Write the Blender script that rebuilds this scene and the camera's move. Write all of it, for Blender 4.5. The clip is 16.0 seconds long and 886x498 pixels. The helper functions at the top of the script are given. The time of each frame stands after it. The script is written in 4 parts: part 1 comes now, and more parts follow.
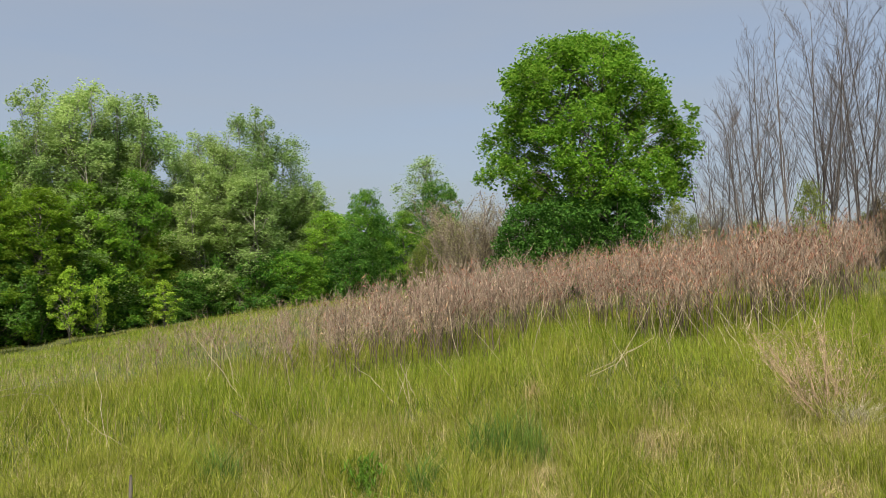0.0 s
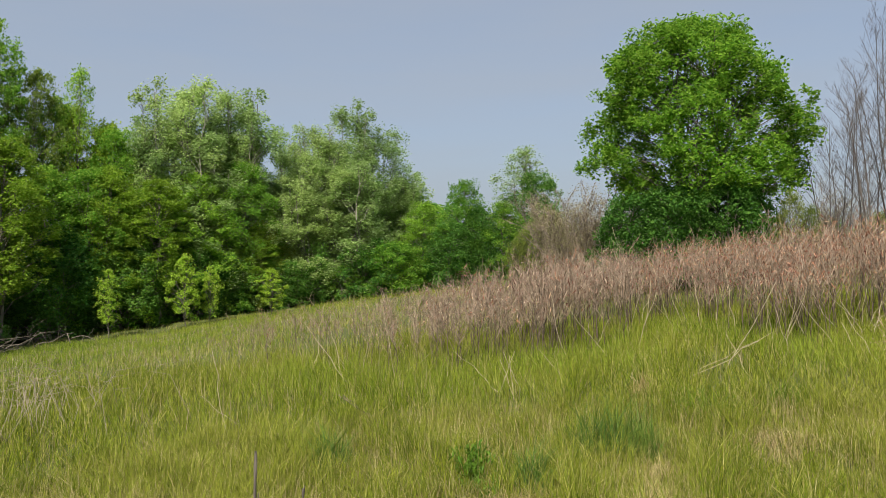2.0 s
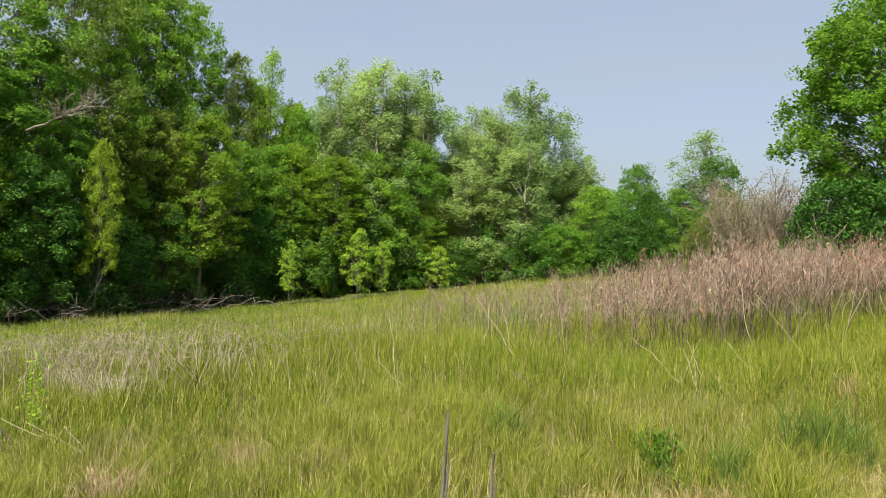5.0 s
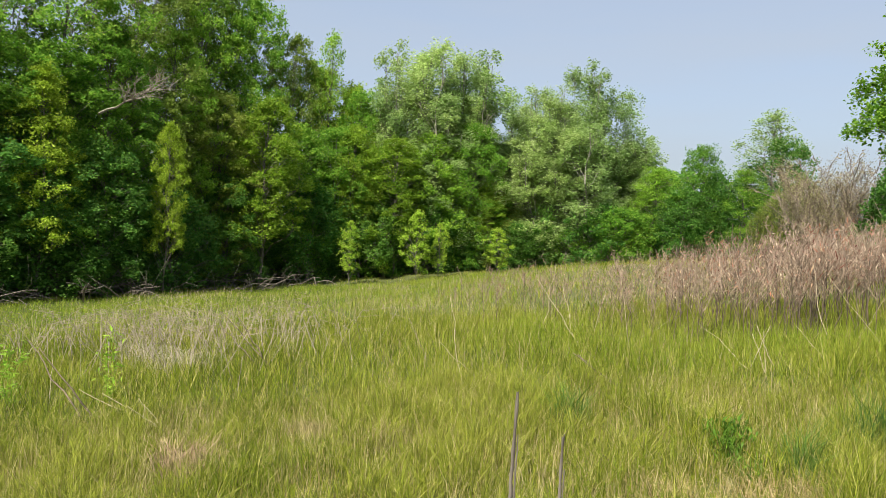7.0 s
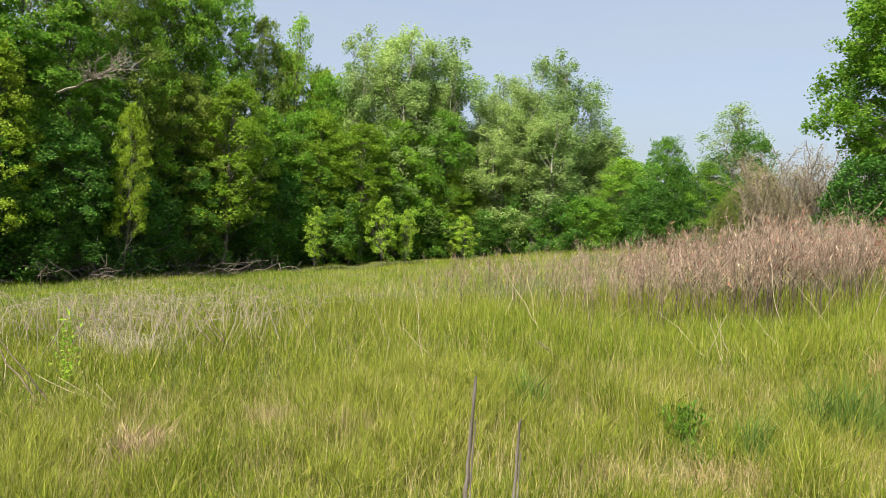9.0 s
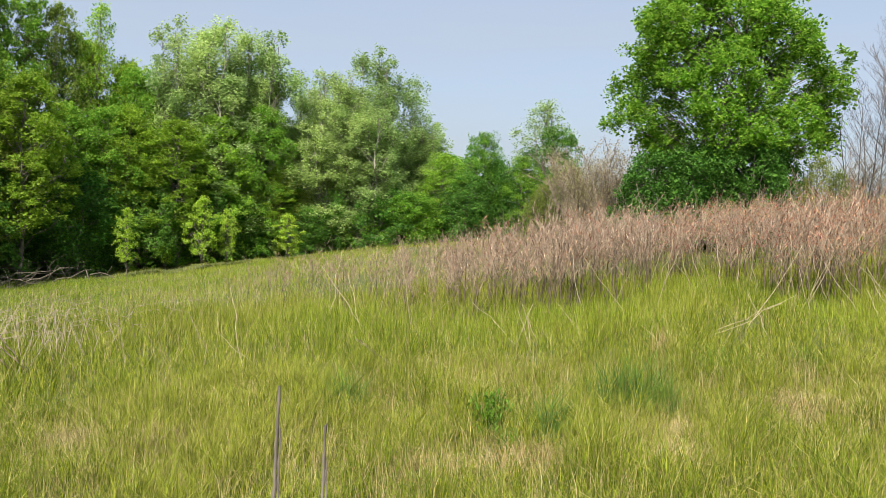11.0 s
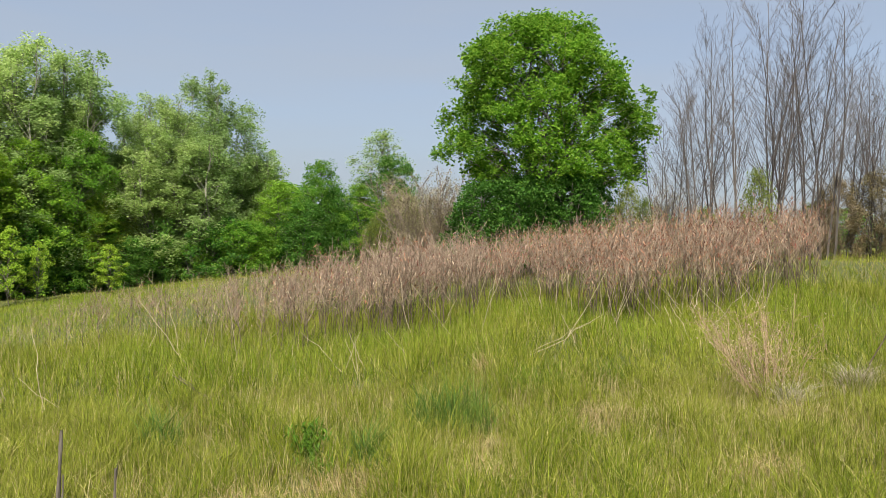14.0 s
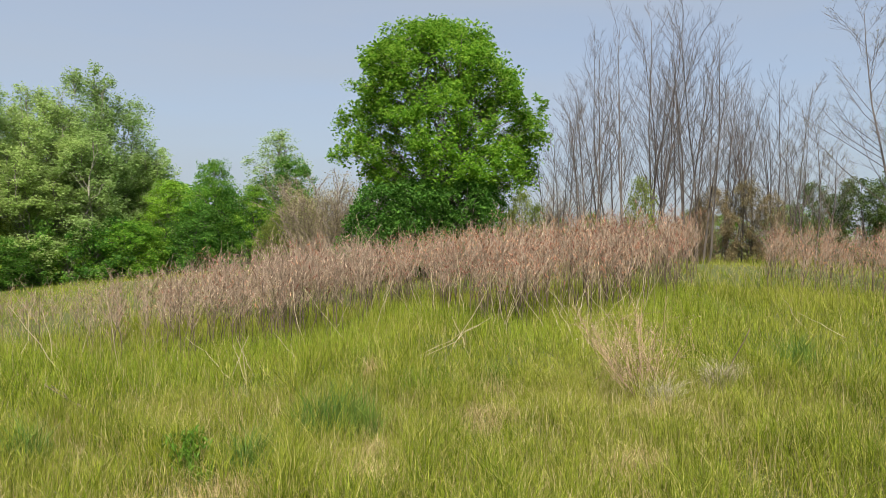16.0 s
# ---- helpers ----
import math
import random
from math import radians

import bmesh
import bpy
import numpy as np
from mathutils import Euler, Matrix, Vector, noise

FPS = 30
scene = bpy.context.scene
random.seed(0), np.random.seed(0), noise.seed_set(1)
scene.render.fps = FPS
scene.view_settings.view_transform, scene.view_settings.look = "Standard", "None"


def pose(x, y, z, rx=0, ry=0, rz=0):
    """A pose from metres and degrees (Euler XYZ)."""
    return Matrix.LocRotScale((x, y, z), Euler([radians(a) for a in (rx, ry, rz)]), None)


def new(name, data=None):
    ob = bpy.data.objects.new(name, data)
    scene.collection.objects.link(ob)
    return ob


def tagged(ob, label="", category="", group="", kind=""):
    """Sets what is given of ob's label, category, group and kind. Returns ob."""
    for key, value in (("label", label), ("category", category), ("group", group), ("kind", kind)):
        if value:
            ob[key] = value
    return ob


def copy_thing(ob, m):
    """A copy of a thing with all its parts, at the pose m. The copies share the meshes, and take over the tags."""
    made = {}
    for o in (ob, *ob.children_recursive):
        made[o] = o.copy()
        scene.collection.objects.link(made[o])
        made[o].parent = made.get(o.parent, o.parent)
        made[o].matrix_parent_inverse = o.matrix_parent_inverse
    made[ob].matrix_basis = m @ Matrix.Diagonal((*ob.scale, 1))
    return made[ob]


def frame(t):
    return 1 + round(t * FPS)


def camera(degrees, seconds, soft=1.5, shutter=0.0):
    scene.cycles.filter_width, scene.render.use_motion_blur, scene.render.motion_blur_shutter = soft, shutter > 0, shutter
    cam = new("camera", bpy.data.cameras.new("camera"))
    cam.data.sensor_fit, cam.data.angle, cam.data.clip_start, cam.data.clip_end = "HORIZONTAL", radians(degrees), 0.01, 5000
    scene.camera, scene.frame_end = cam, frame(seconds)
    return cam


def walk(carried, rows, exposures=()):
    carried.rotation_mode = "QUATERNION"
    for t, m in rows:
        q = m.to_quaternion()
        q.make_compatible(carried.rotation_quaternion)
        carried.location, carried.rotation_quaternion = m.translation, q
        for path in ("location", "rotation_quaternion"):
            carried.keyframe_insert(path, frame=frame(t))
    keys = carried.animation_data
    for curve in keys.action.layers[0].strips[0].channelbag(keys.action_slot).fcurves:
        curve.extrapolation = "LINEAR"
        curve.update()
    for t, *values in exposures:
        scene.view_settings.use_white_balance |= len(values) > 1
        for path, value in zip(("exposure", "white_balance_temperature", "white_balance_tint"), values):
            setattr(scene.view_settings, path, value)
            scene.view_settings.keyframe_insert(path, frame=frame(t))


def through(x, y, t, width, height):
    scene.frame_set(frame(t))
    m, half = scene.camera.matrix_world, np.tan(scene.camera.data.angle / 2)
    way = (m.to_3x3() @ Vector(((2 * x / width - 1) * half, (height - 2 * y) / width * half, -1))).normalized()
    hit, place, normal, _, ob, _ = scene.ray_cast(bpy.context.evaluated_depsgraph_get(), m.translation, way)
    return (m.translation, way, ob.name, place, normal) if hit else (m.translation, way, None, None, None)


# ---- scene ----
# the camera and its walk: t, x, y, z, yaw, pitch, roll
cam = camera(61.6, 16.0, soft=0.6)
PATH_ROWS = [
    (0.0, 0.000, -0.000, 1.750, -0.000, 2.700, 1.200),
    (0.5, -0.043, 0.032, 1.729, 2.758, 2.458, 0.713),
    (1.0, -0.071, 0.032, 1.729, 4.966, 2.336, 0.501),
    (1.5, -0.114, -0.010, 1.755, 6.713, 2.124, 0.428),
    (2.0, -0.113, 0.051, 1.724, 7.394, 2.128, 0.440),
    (2.5, -0.143, 0.117, 1.691, 8.754, 2.229, 0.271),
    (3.0, -0.184, 0.158, 1.683, 10.197, 2.256, 0.207),
    (3.5, -0.210, 0.180, 1.659, 12.038, 2.276, 0.086),
    (4.0, -0.247, 0.181, 1.655, 14.064, 2.221, -0.368),
    (4.5, -0.303, 0.228, 1.614, 16.610, 1.738, -1.347),
    (5.0, -0.355, 0.225, 1.593, 19.822, 0.766, -2.448),
    (7.5, -0.442, 0.243, 1.571, 24.519, -1.018, -3.086),
    (8.0, -0.456, 0.270, 1.552, 24.707, -1.249, -3.464),
    (10.5, -0.231, 0.146, 1.644, 11.916, -1.786, -2.469),
    (11.0, -0.212, 0.145, 1.658, 8.517, -1.480, -1.856),
    (11.5, -0.188, 0.125, 1.660, 5.724, -0.895, -1.621),
    (12.0, -0.144, 0.093, 1.671, 3.134, -0.260, -1.162),
    (12.5, -0.100, 0.087, 1.673, 1.008, -0.013, -0.872),
    (13.0, -0.053, 0.066, 1.682, -0.897, 0.189, -0.662),
    (13.5, -0.026, 0.063, 1.680, -2.794, 0.626, -0.632),
    (14.0, 0.016, 0.068, 1.673, -3.566, 0.929, -0.846),
    (14.5, 0.034, 0.063, 1.661, -5.278, 1.009, -1.284),
    (15.0, 0.055, 0.046, 1.677, -6.967, 0.960, -1.387),
    (15.5, 0.092, 0.008, 1.690, -8.712, 1.045, -1.190),
    (16.0, 0.127, -0.003, 1.689, -11.240, 1.240, -0.962),
]
walk(cam, [(t, pose(x, y, z, 90 + pitch, roll, yaw)) for t, x, y, z, yaw, pitch, roll in PATH_ROWS],
     exposures=[(0, 0.44), (2.5, 0.46), (5, 0.76), (8, 0.88), (10.5, 0.95), (12.5, 0.64), (14, 0.64), (16, 0.67)])

# ---- light ----
SUN_AZ, SUN_EL = radians(260), radians(52)      # azimuth counted from +x towards +y
world = bpy.data.worlds.new("sky")
scene.world = world
world.use_nodes = True
wn, wl = world.node_tree.nodes, world.node_tree.links
sky = wn.new("ShaderNodeTexSky")
sky.sky_type = "NISHITA"
sky.sun_disc = False
sky.sun_elevation = SUN_EL
sky.sun_rotation = radians(90) - SUN_AZ
sky.air_density, sky.dust_density, sky.ozone_density = 1.0, 4.0, 2.0
haze = wn.new("ShaderNodeMix")                    # thin high haze in faint streaks
haze.data_type = "RGBA"
haze.inputs[7].default_value = (2.43, 2.63, 2.92, 1)
w_tc, w_map, w_noise, w_range = wn.new("ShaderNodeTexCoord"), wn.new("ShaderNodeMapping"), wn.new("ShaderNodeTexNoise"), wn.new("ShaderNodeMapRange")
w_map.inputs["Scale"].default_value = (1.2, 1.2, 7.0)
w_noise.inputs["Scale"].default_value, w_noise.inputs["Detail"].default_value = 1.6, 5
w_range.inputs[1].default_value, w_range.inputs[2].default_value = 0.3, 0.7
w_range.inputs[3].default_value, w_range.inputs[4].default_value = 0.44, 0.72
wl.new(w_tc.outputs["Generated"], w_map.inputs[0])
wl.new(w_map.outputs[0], w_noise.inputs["Vector"])
wl.new(w_noise.outputs["Fac"], w_range.inputs[0])
wl.new(w_range.outputs[0], haze.inputs[0])
wl.new(sky.outputs[0], haze.inputs[6])
wl.new(haze.outputs[2], wn["Background"].inputs[0])
wn["Background"].inputs[1].default_value = 0.128
sun = new("sun", bpy.data.lights.new("sun", "SUN"))
sun.data.energy, sun.data.angle, sun.data.color = 5.0, radians(0.6), (1.0, 0.92, 0.76)
to_sun = Vector((math.cos(SUN_EL) * math.cos(SUN_AZ), math.cos(SUN_EL) * math.sin(SUN_AZ), math.sin(SUN_EL)))
sun.rotation_euler = to_sun.to_track_quat("Z", "Y").to_euler()
sun.location = to_sun * 60


# ---- materials ----
def base_material(name):
    m = bpy.data.materials.new(name)
    m.use_nodes = True
    return m, m.node_tree.nodes, m.node_tree.links, m.node_tree.nodes["Principled BSDF"]


def ramp_of(nodes, stops):
    r = nodes.new("ShaderNodeValToRGB")
    e = r.color_ramp.elements
    e[0].position, e[0].color = stops[0][0], (*stops[0][1], 1)
    e[1].position, e[1].color = stops[-1][0], (*stops[-1][1], 1)
    for p, c in stops[1:-1]:
        k = e.new(p)
        k.color = (*c, 1)
    return r


def leafy(name, stops, through=0.4, rough=0.45, patch=0.0, patch_scale=0.5, patch_colour=(0.2, 0.2, 0.1), grain=0.0):
    """Thin leaves: each leaf has its own tone, light comes through; patch mixes in a second tone over the ground."""
    m, n, l, b = base_material(name)
    geo = n.new("ShaderNodeNewGeometry")
    r = ramp_of(n, stops)
    l.new(geo.outputs["Random Per Island"], r.inputs[0])
    colour = r.outputs[0]
    tex = n.new("ShaderNodeTexNoise")
    tex.inputs["Scale"].default_value = patch_scale
    tex.inputs["Detail"].default_value = 4
    l.new(geo.outputs["Position"], tex.inputs["Vector"])
    if patch:
        k = ramp_of(n, [(0.42, (0, 0, 0)), (0.68, (patch, patch, patch))])
        l.new(tex.outputs["Fac"], k.inputs[0])
        mix = n.new("ShaderNodeMix")
        mix.data_type = "RGBA"
        l.new(k.outputs[0], mix.inputs[0])
        l.new(colour, mix.inputs[6])
        mix.inputs[7].default_value = (*patch_colour, 1)
        colour = mix.outputs[2]
    hue = n.new("ShaderNodeHueSaturation")
    val = n.new("ShaderNodeMapRange")
    val.inputs[3].default_value, val.inputs[4].default_value = (0.74, 1.26) if patch else (0.6, 1.5)
    l.new(tex.outputs["Fac"], val.inputs[0])
    who, own_val, own_hue, times = n.new("ShaderNodeObjectInfo"), n.new("ShaderNodeMapRange"), n.new("ShaderNodeMapRange"), n.new("ShaderNodeMath")
    own_val.inputs[3].default_value, own_val.inputs[4].default_value = 0.84, 1.18
    own_hue.inputs[3].default_value, own_hue.inputs[4].default_value = 0.512, 0.488
    times.operation = "MULTIPLY"
    l.new(who.outputs["Random"], own_val.inputs[0])
    l.new(who.outputs["Random"], own_hue.inputs[0])
    l.new(val.outputs[0], times.inputs[0])
    l.new(own_val.outputs[0], times.inputs[1])
    value = times.outputs[0]
    if grain:                                     # tufts within the sward, a few centimetres wide
        fine, span, twice = n.new("ShaderNodeTexNoise"), n.new("ShaderNodeMapRange"), n.new("ShaderNodeMath")
        fine.inputs["Scale"].default_value, fine.inputs["Detail"].default_value = 16, 3
        span.inputs[1].default_value, span.inputs[2].default_value = 0.35, 0.65
        span.inputs[3].default_value, span.inputs[4].default_value = 1 - grain, 1 + grain
        twice.operation = "MULTIPLY"
        l.new(geo.outputs["Position"], fine.inputs["Vector"])
        l.new(fine.outputs["Fac"], span.inputs[0])
        l.new(value, twice.inputs[0])
        l.new(span.outputs[0], twice.inputs[1])
        value = twice.outputs[0]
    l.new(value, hue.inputs["Value"])
    l.new(own_hue.outputs[0], hue.inputs["Hue"])
    l.new(colour, hue.inputs["Color"])
    l.new(hue.outputs[0], b.inputs["Base Color"])
    b.inputs["Roughness"].default_value = rough
    b.inputs["Specular IOR Level"].default_value = 0.1
    tr = n.new("ShaderNodeBsdfTranslucent")
    l.new(hue.outputs[0], tr.inputs[0])
    ms = n.new("ShaderNodeMixShader")
    ms.inputs[0].default_value = through
    l.new(b.outputs[0], ms.inputs[1])
    l.new(tr.outputs[0], ms.inputs[2])
    l.new(ms.outputs[0], n["Material Output"].inputs[0])
    return m


def barky(name, dark, light, scale=14.0, bump=0.5, stretch=0.2):
    m, n, l, b = base_material(name)
    tc = n.new("ShaderNodeTexCoord")
    mp = n.new("ShaderNodeMapping")
    mp.inputs["Scale"].default_value = (1, 1, stretch)
    tex = n.new("ShaderNodeTexNoise")
    tex.inputs["Scale"].default_value, tex.inputs["Detail"].default_value = scale, 6
    l.new(tc.outputs["Object"], mp.inputs[0])
    l.new(mp.outputs[0], tex.inputs["Vector"])
    r = ramp_of(n, [(0.3, dark), (0.7, light)])
    l.new(tex.outputs["Fac"], r.inputs[0])
    l.new(r.outputs[0], b.inputs["Base Color"])
    bp = n.new("ShaderNodeBump")
    bp.inputs["Strength"].default_value, bp.inputs["Distance"].default_value = bump, 0.02
    l.new(tex.outputs["Fac"], bp.inputs["Height"])
    l.new(bp.outputs[0], b.inputs["Normal"])
    b.inputs["Roughness"].default_value = 0.85
    return m


OAK_LEAF = leafy("oak_leaf", [(0, (0.085, 0.195, 0.02)), (0.5, (0.21, 0.385, 0.036)), (1, (0.36, 0.53, 0.07))], through=0.6)
MAPLE_LEAF = leafy("maple_leaf", [(0, (0.105, 0.24, 0.027)), (0.6, (0.195, 0.37, 0.045)), (1, (0.31, 0.47, 0.07))], through=0.56)
# leaf green darkened to stand in for the shade in and under the wood
SHADE_TONED_LEAF = leafy("shade_toned_leaf", [(0, (0.055, 0.155, 0.03)), (0.6, (0.11, 0.245, 0.042)), (1, (0.18, 0.33, 0.06))], through=0.54)
YELLOW_LEAF = leafy("yellow_green_leaf", [(0, (0.16, 0.27, 0.022)), (0.6, (0.27, 0.4, 0.035)), (1, (0.37, 0.48, 0.07))], through=0.5)
POPLAR_LEAF = leafy("poplar_leaf", [(0, (0.19, 0.29, 0.08)), (0.6, (0.31, 0.44, 0.15)), (1, (0.44, 0.56, 0.25))], through=0.6)
OLIVE_LEAF = leafy("olive_green_leaf", [(0, (0.14, 0.21, 0.03)), (0.6, (0.22, 0.31, 0.055)), (1, (0.33, 0.4, 0.1))], through=0.5)
RUSSET_JUNIPER = leafy("russet_juniper_leaf", [(0, (0.13, 0.11, 0.06)), (1, (0.27, 0.22, 0.12))], through=0.25)
BUSH_LEAF = leafy("bush_leaf", [(0, (0.035, 0.105, 0.016)), (0.6, (0.07, 0.175, 0.026)), (1, (0.125, 0.26, 0.045))], through=0.4)
SAPLING_LEAF = leafy("sapling_leaf", [(0, (0.21, 0.37, 0.035)), (1, (0.4, 0.55, 0.075))], through=0.52)
BUD_GREEN = leafy("shrub_leaf", [(0, (0.12, 0.17, 0.03)), (1, (0.26, 0.31, 0.07))], through=0.45)
BUD_LEAF = leafy("bud_leaf", [(0, (0.2, 0.18, 0.09)), (1, (0.34, 0.31, 0.18))])
CEDAR_LEAF = leafy("cedar_leaf", [(0, (0.05, 0.09, 0.022)), (1, (0.12, 0.17, 0.042))], through=0.2)
BARK = barky("bark", (0.07, 0.06, 0.05), (0.2, 0.18, 0.15))
POPLAR_BARK = barky("poplar_bark", (0.12, 0.115, 0.09), (0.28, 0.27, 0.22))
TWIG_BARK = barky("bare_twig_bark", (0.05, 0.044, 0.041), (0.15, 0.127, 0.117))
DEAD_WOOD = barky("dead_wood", (0.1, 0.085, 0.07), (0.36, 0.31, 0.26), 45)
BRUSH_WOOD = barky("brush_wood", (0.055, 0.046, 0.038), (0.22, 0.19, 0.16), 30)
TAN_TWIG = barky("tan_twig_bark", (0.13, 0.1, 0.085), (0.3, 0.245, 0.2))
STALK = barky("dead_stalk", (0.1, 0.07, 0.05), (0.43, 0.33, 0.25), 9, 0.3, 0.6)
RUSTY_STALK = barky("rusty_stalk", (0.2, 0.13, 0.08), (0.47, 0.34, 0.22), 20, 0.3, 0.4)
GREY_STALK = barky("grey_stalk", (0.15, 0.12, 0.09), (0.4, 0.34, 0.28), 20, 0.3, 0.4)
STEM = barky("dead_stem", (0.032, 0.022, 0.015), (0.2, 0.15, 0.108), 9, 0.3, 0.6)
STRAW_STALK = barky("straw_stalk", (0.28, 0.23, 0.14), (0.5, 0.43, 0.3), 20, 0.3, 0.4)
POD = leafy("dry_pod", [(0, (0.07, 0.022, 0.018)), (0.45, (0.21, 0.075, 0.056)), (0.8, (0.35, 0.165, 0.12)), (1, (0.7, 0.52, 0.34))], through=0.2, rough=0.7, patch=0.75, patch_scale=0.8, patch_colour=(0.4, 0.215, 0.12))
GREY_POD = leafy("grey_dry_pod", [(0, (0.09, 0.052, 0.04)), (0.4, (0.19, 0.12, 0.092)), (0.8, (0.3, 0.21, 0.165)), (1, (0.55, 0.46, 0.34))], through=0.2, rough=0.7)
GRASS = leafy("meadow_grass", [(0, (0.075, 0.112, 0.01)), (0.4, (0.152, 0.208, 0.017)), (0.85, (0.278, 0.305, 0.034)), (1, (0.5, 0.44, 0.18))],
              through=0.3, rough=0.5, patch=0.7, patch_scale=0.45, patch_colour=(0.255, 0.268, 0.045), grain=0.32)
LUSH_GRASS = leafy("lush_grass", [(0, (0.09, 0.155, 0.014)), (0.7, (0.175, 0.265, 0.026)), (1, (0.27, 0.34, 0.05))], through=0.3, patch=0.5, patch_scale=0.3, patch_colour=(0.24, 0.28, 0.04), grain=0.4)
DRY_GRASS = leafy("dry_grass", [(0, (0.22, 0.17, 0.07)), (0.6, (0.38, 0.31, 0.15)), (1, (0.58, 0.49, 0.28))], through=0.25, rough=0.6)
BLEACHED = leafy("bleached_grass", [(0, (0.3, 0.26, 0.19)), (1, (0.57, 0.51, 0.41))], through=0.2, rough=0.7)
FLUFF = leafy("dry_fluff", [(0, (0.22, 0.17, 0.12)), (1, (0.46, 0.38, 0.28))], through=0.2, rough=0.8)
DARK_GRASS = leafy("dark_grass", [(0, (0.055, 0.11, 0.02)), (1, (0.16, 0.25, 0.05))], through=0.25)
WEED_LEAF = leafy("weed_leaf", [(0, (0.08, 0.17, 0.018)), (1, (0.18, 0.3, 0.035))])


def ground_material():
    m, n, l, b = base_material("meadow_ground")
    tc = n.new("ShaderNodeTexCoord")
    big, fine = n.new("ShaderNodeTexNoise"), n.new("ShaderNodeTexNoise")
    big.inputs["Scale"].default_value, big.inputs["Detail"].default_value = 0.25, 5
    fine.inputs["Scale"].default_value, fine.inputs["Detail"].default_value = 9, 8
    l.new(tc.outputs["Object"], big.inputs["Vector"])
    l.new(tc.outputs["Object"], fine.inputs["Vector"])
    a = ramp_of(n, [(0.3, (0.055, 0.075, 0.013)), (0.7, (0.11, 0.135, 0.024))])
    c = ramp_of(n, [(0.35, (0.028, 0.035, 0.01)), (0.75, (0.11, 0.115, 0.032))])
    l.new(big.outputs["Fac"], a.inputs[0])
    l.new(fine.outputs["Fac"], c.inputs[0])
    mix = n.new("ShaderNodeMix")
    mix.data_type = "RGBA"
    mix.inputs[0].default_value = 0.5
    l.new(a.outputs[0], mix.inputs[6])
    l.new(c.outputs[0], mix.inputs[7])
    l.new(mix.outputs[2], b.inputs["Base Color"])
    bp = n.new("ShaderNodeBump")
    bp.inputs["Distance"].default_value = 0.05
    l.new(fine.outputs["Fac"], bp.inputs["Height"])
    l.new(bp.outputs[0], b.inputs["Normal"])
    b.inputs["Roughness"].default_value = 0.95
    return m


GROUND = ground_material()


# ---- mesh helpers ----
def quads_mesh(name, verts, faces, material, smooth=False):
    """A mesh from an (n, 3) array and an (m, 4) array."""
    verts, faces = np.asarray(verts, np.float32), np.asarray(faces, np.int32)
    me = bpy.data.meshes.new(name)
    me.vertices.add(len(verts))
    me.vertices.foreach_set("co", verts.ravel())
    me.loops.add(faces.size)
    me.loops.foreach_set("vertex_index", faces.ravel())
    me.polygons.add(len(faces))
    me.polygons.foreach_set("loop_start", np.arange(0, faces.size, 4, dtype=np.int32))
    me.polygons.foreach_set("use_smooth", np.full(len(faces), smooth))
    me.update(calc_edges=True)
    me.materials.append(material)
    return me


def part(name, mesh, parent, label=""):
    ob = new(name, mesh)
    ob.parent = parent
    return tagged(ob, label)


def thing(name, label, category, group="", kind=""):
    return tagged(new(name), label, category, group, kind)


def tubes(segments, sides=5):
    """Prisms along segments (p0, p1, r0, r1)."""
    s = np.array([(*a, *b, c, d) for a, b, c, d in segments], float)
    p0, p1, r0, r1 = s[:, :3], s[:, 3:6], s[:, 6], s[:, 7]
    d = p1 - p0
    d /= np.linalg.norm(d, axis=1)[:, None] + 1e-9
    ref = np.where(np.abs(d[:, 2:3]) < 0.9, [[0, 0, 1.0]], [[1.0, 0, 0]])
    u = np.cross(d, ref)
    u /= np.linalg.norm(u, axis=1)[:, None]
    v = np.cross(d, u)
    ang = np.arange(sides) * 2 * np.pi / sides
    ring = u[:, None] * np.cos(ang)[None, :, None] + v[:, None] * np.sin(ang)[None, :, None]
    a = p0[:, None] + ring * r0[:, None, None]
    b = p1[:, None] + ring * r1[:, None, None]
    verts = np.concatenate([a, b], 1).reshape(-1, 3)
    i = np.arange(sides)
    j = (i + 1) % sides
    f = np.stack([i, j, j + sides, i + sides], 1)
    faces = (f[None] + (np.arange(len(s)) * 2 * sides)[:, None, None]).reshape(-1, 4)
    return verts, faces


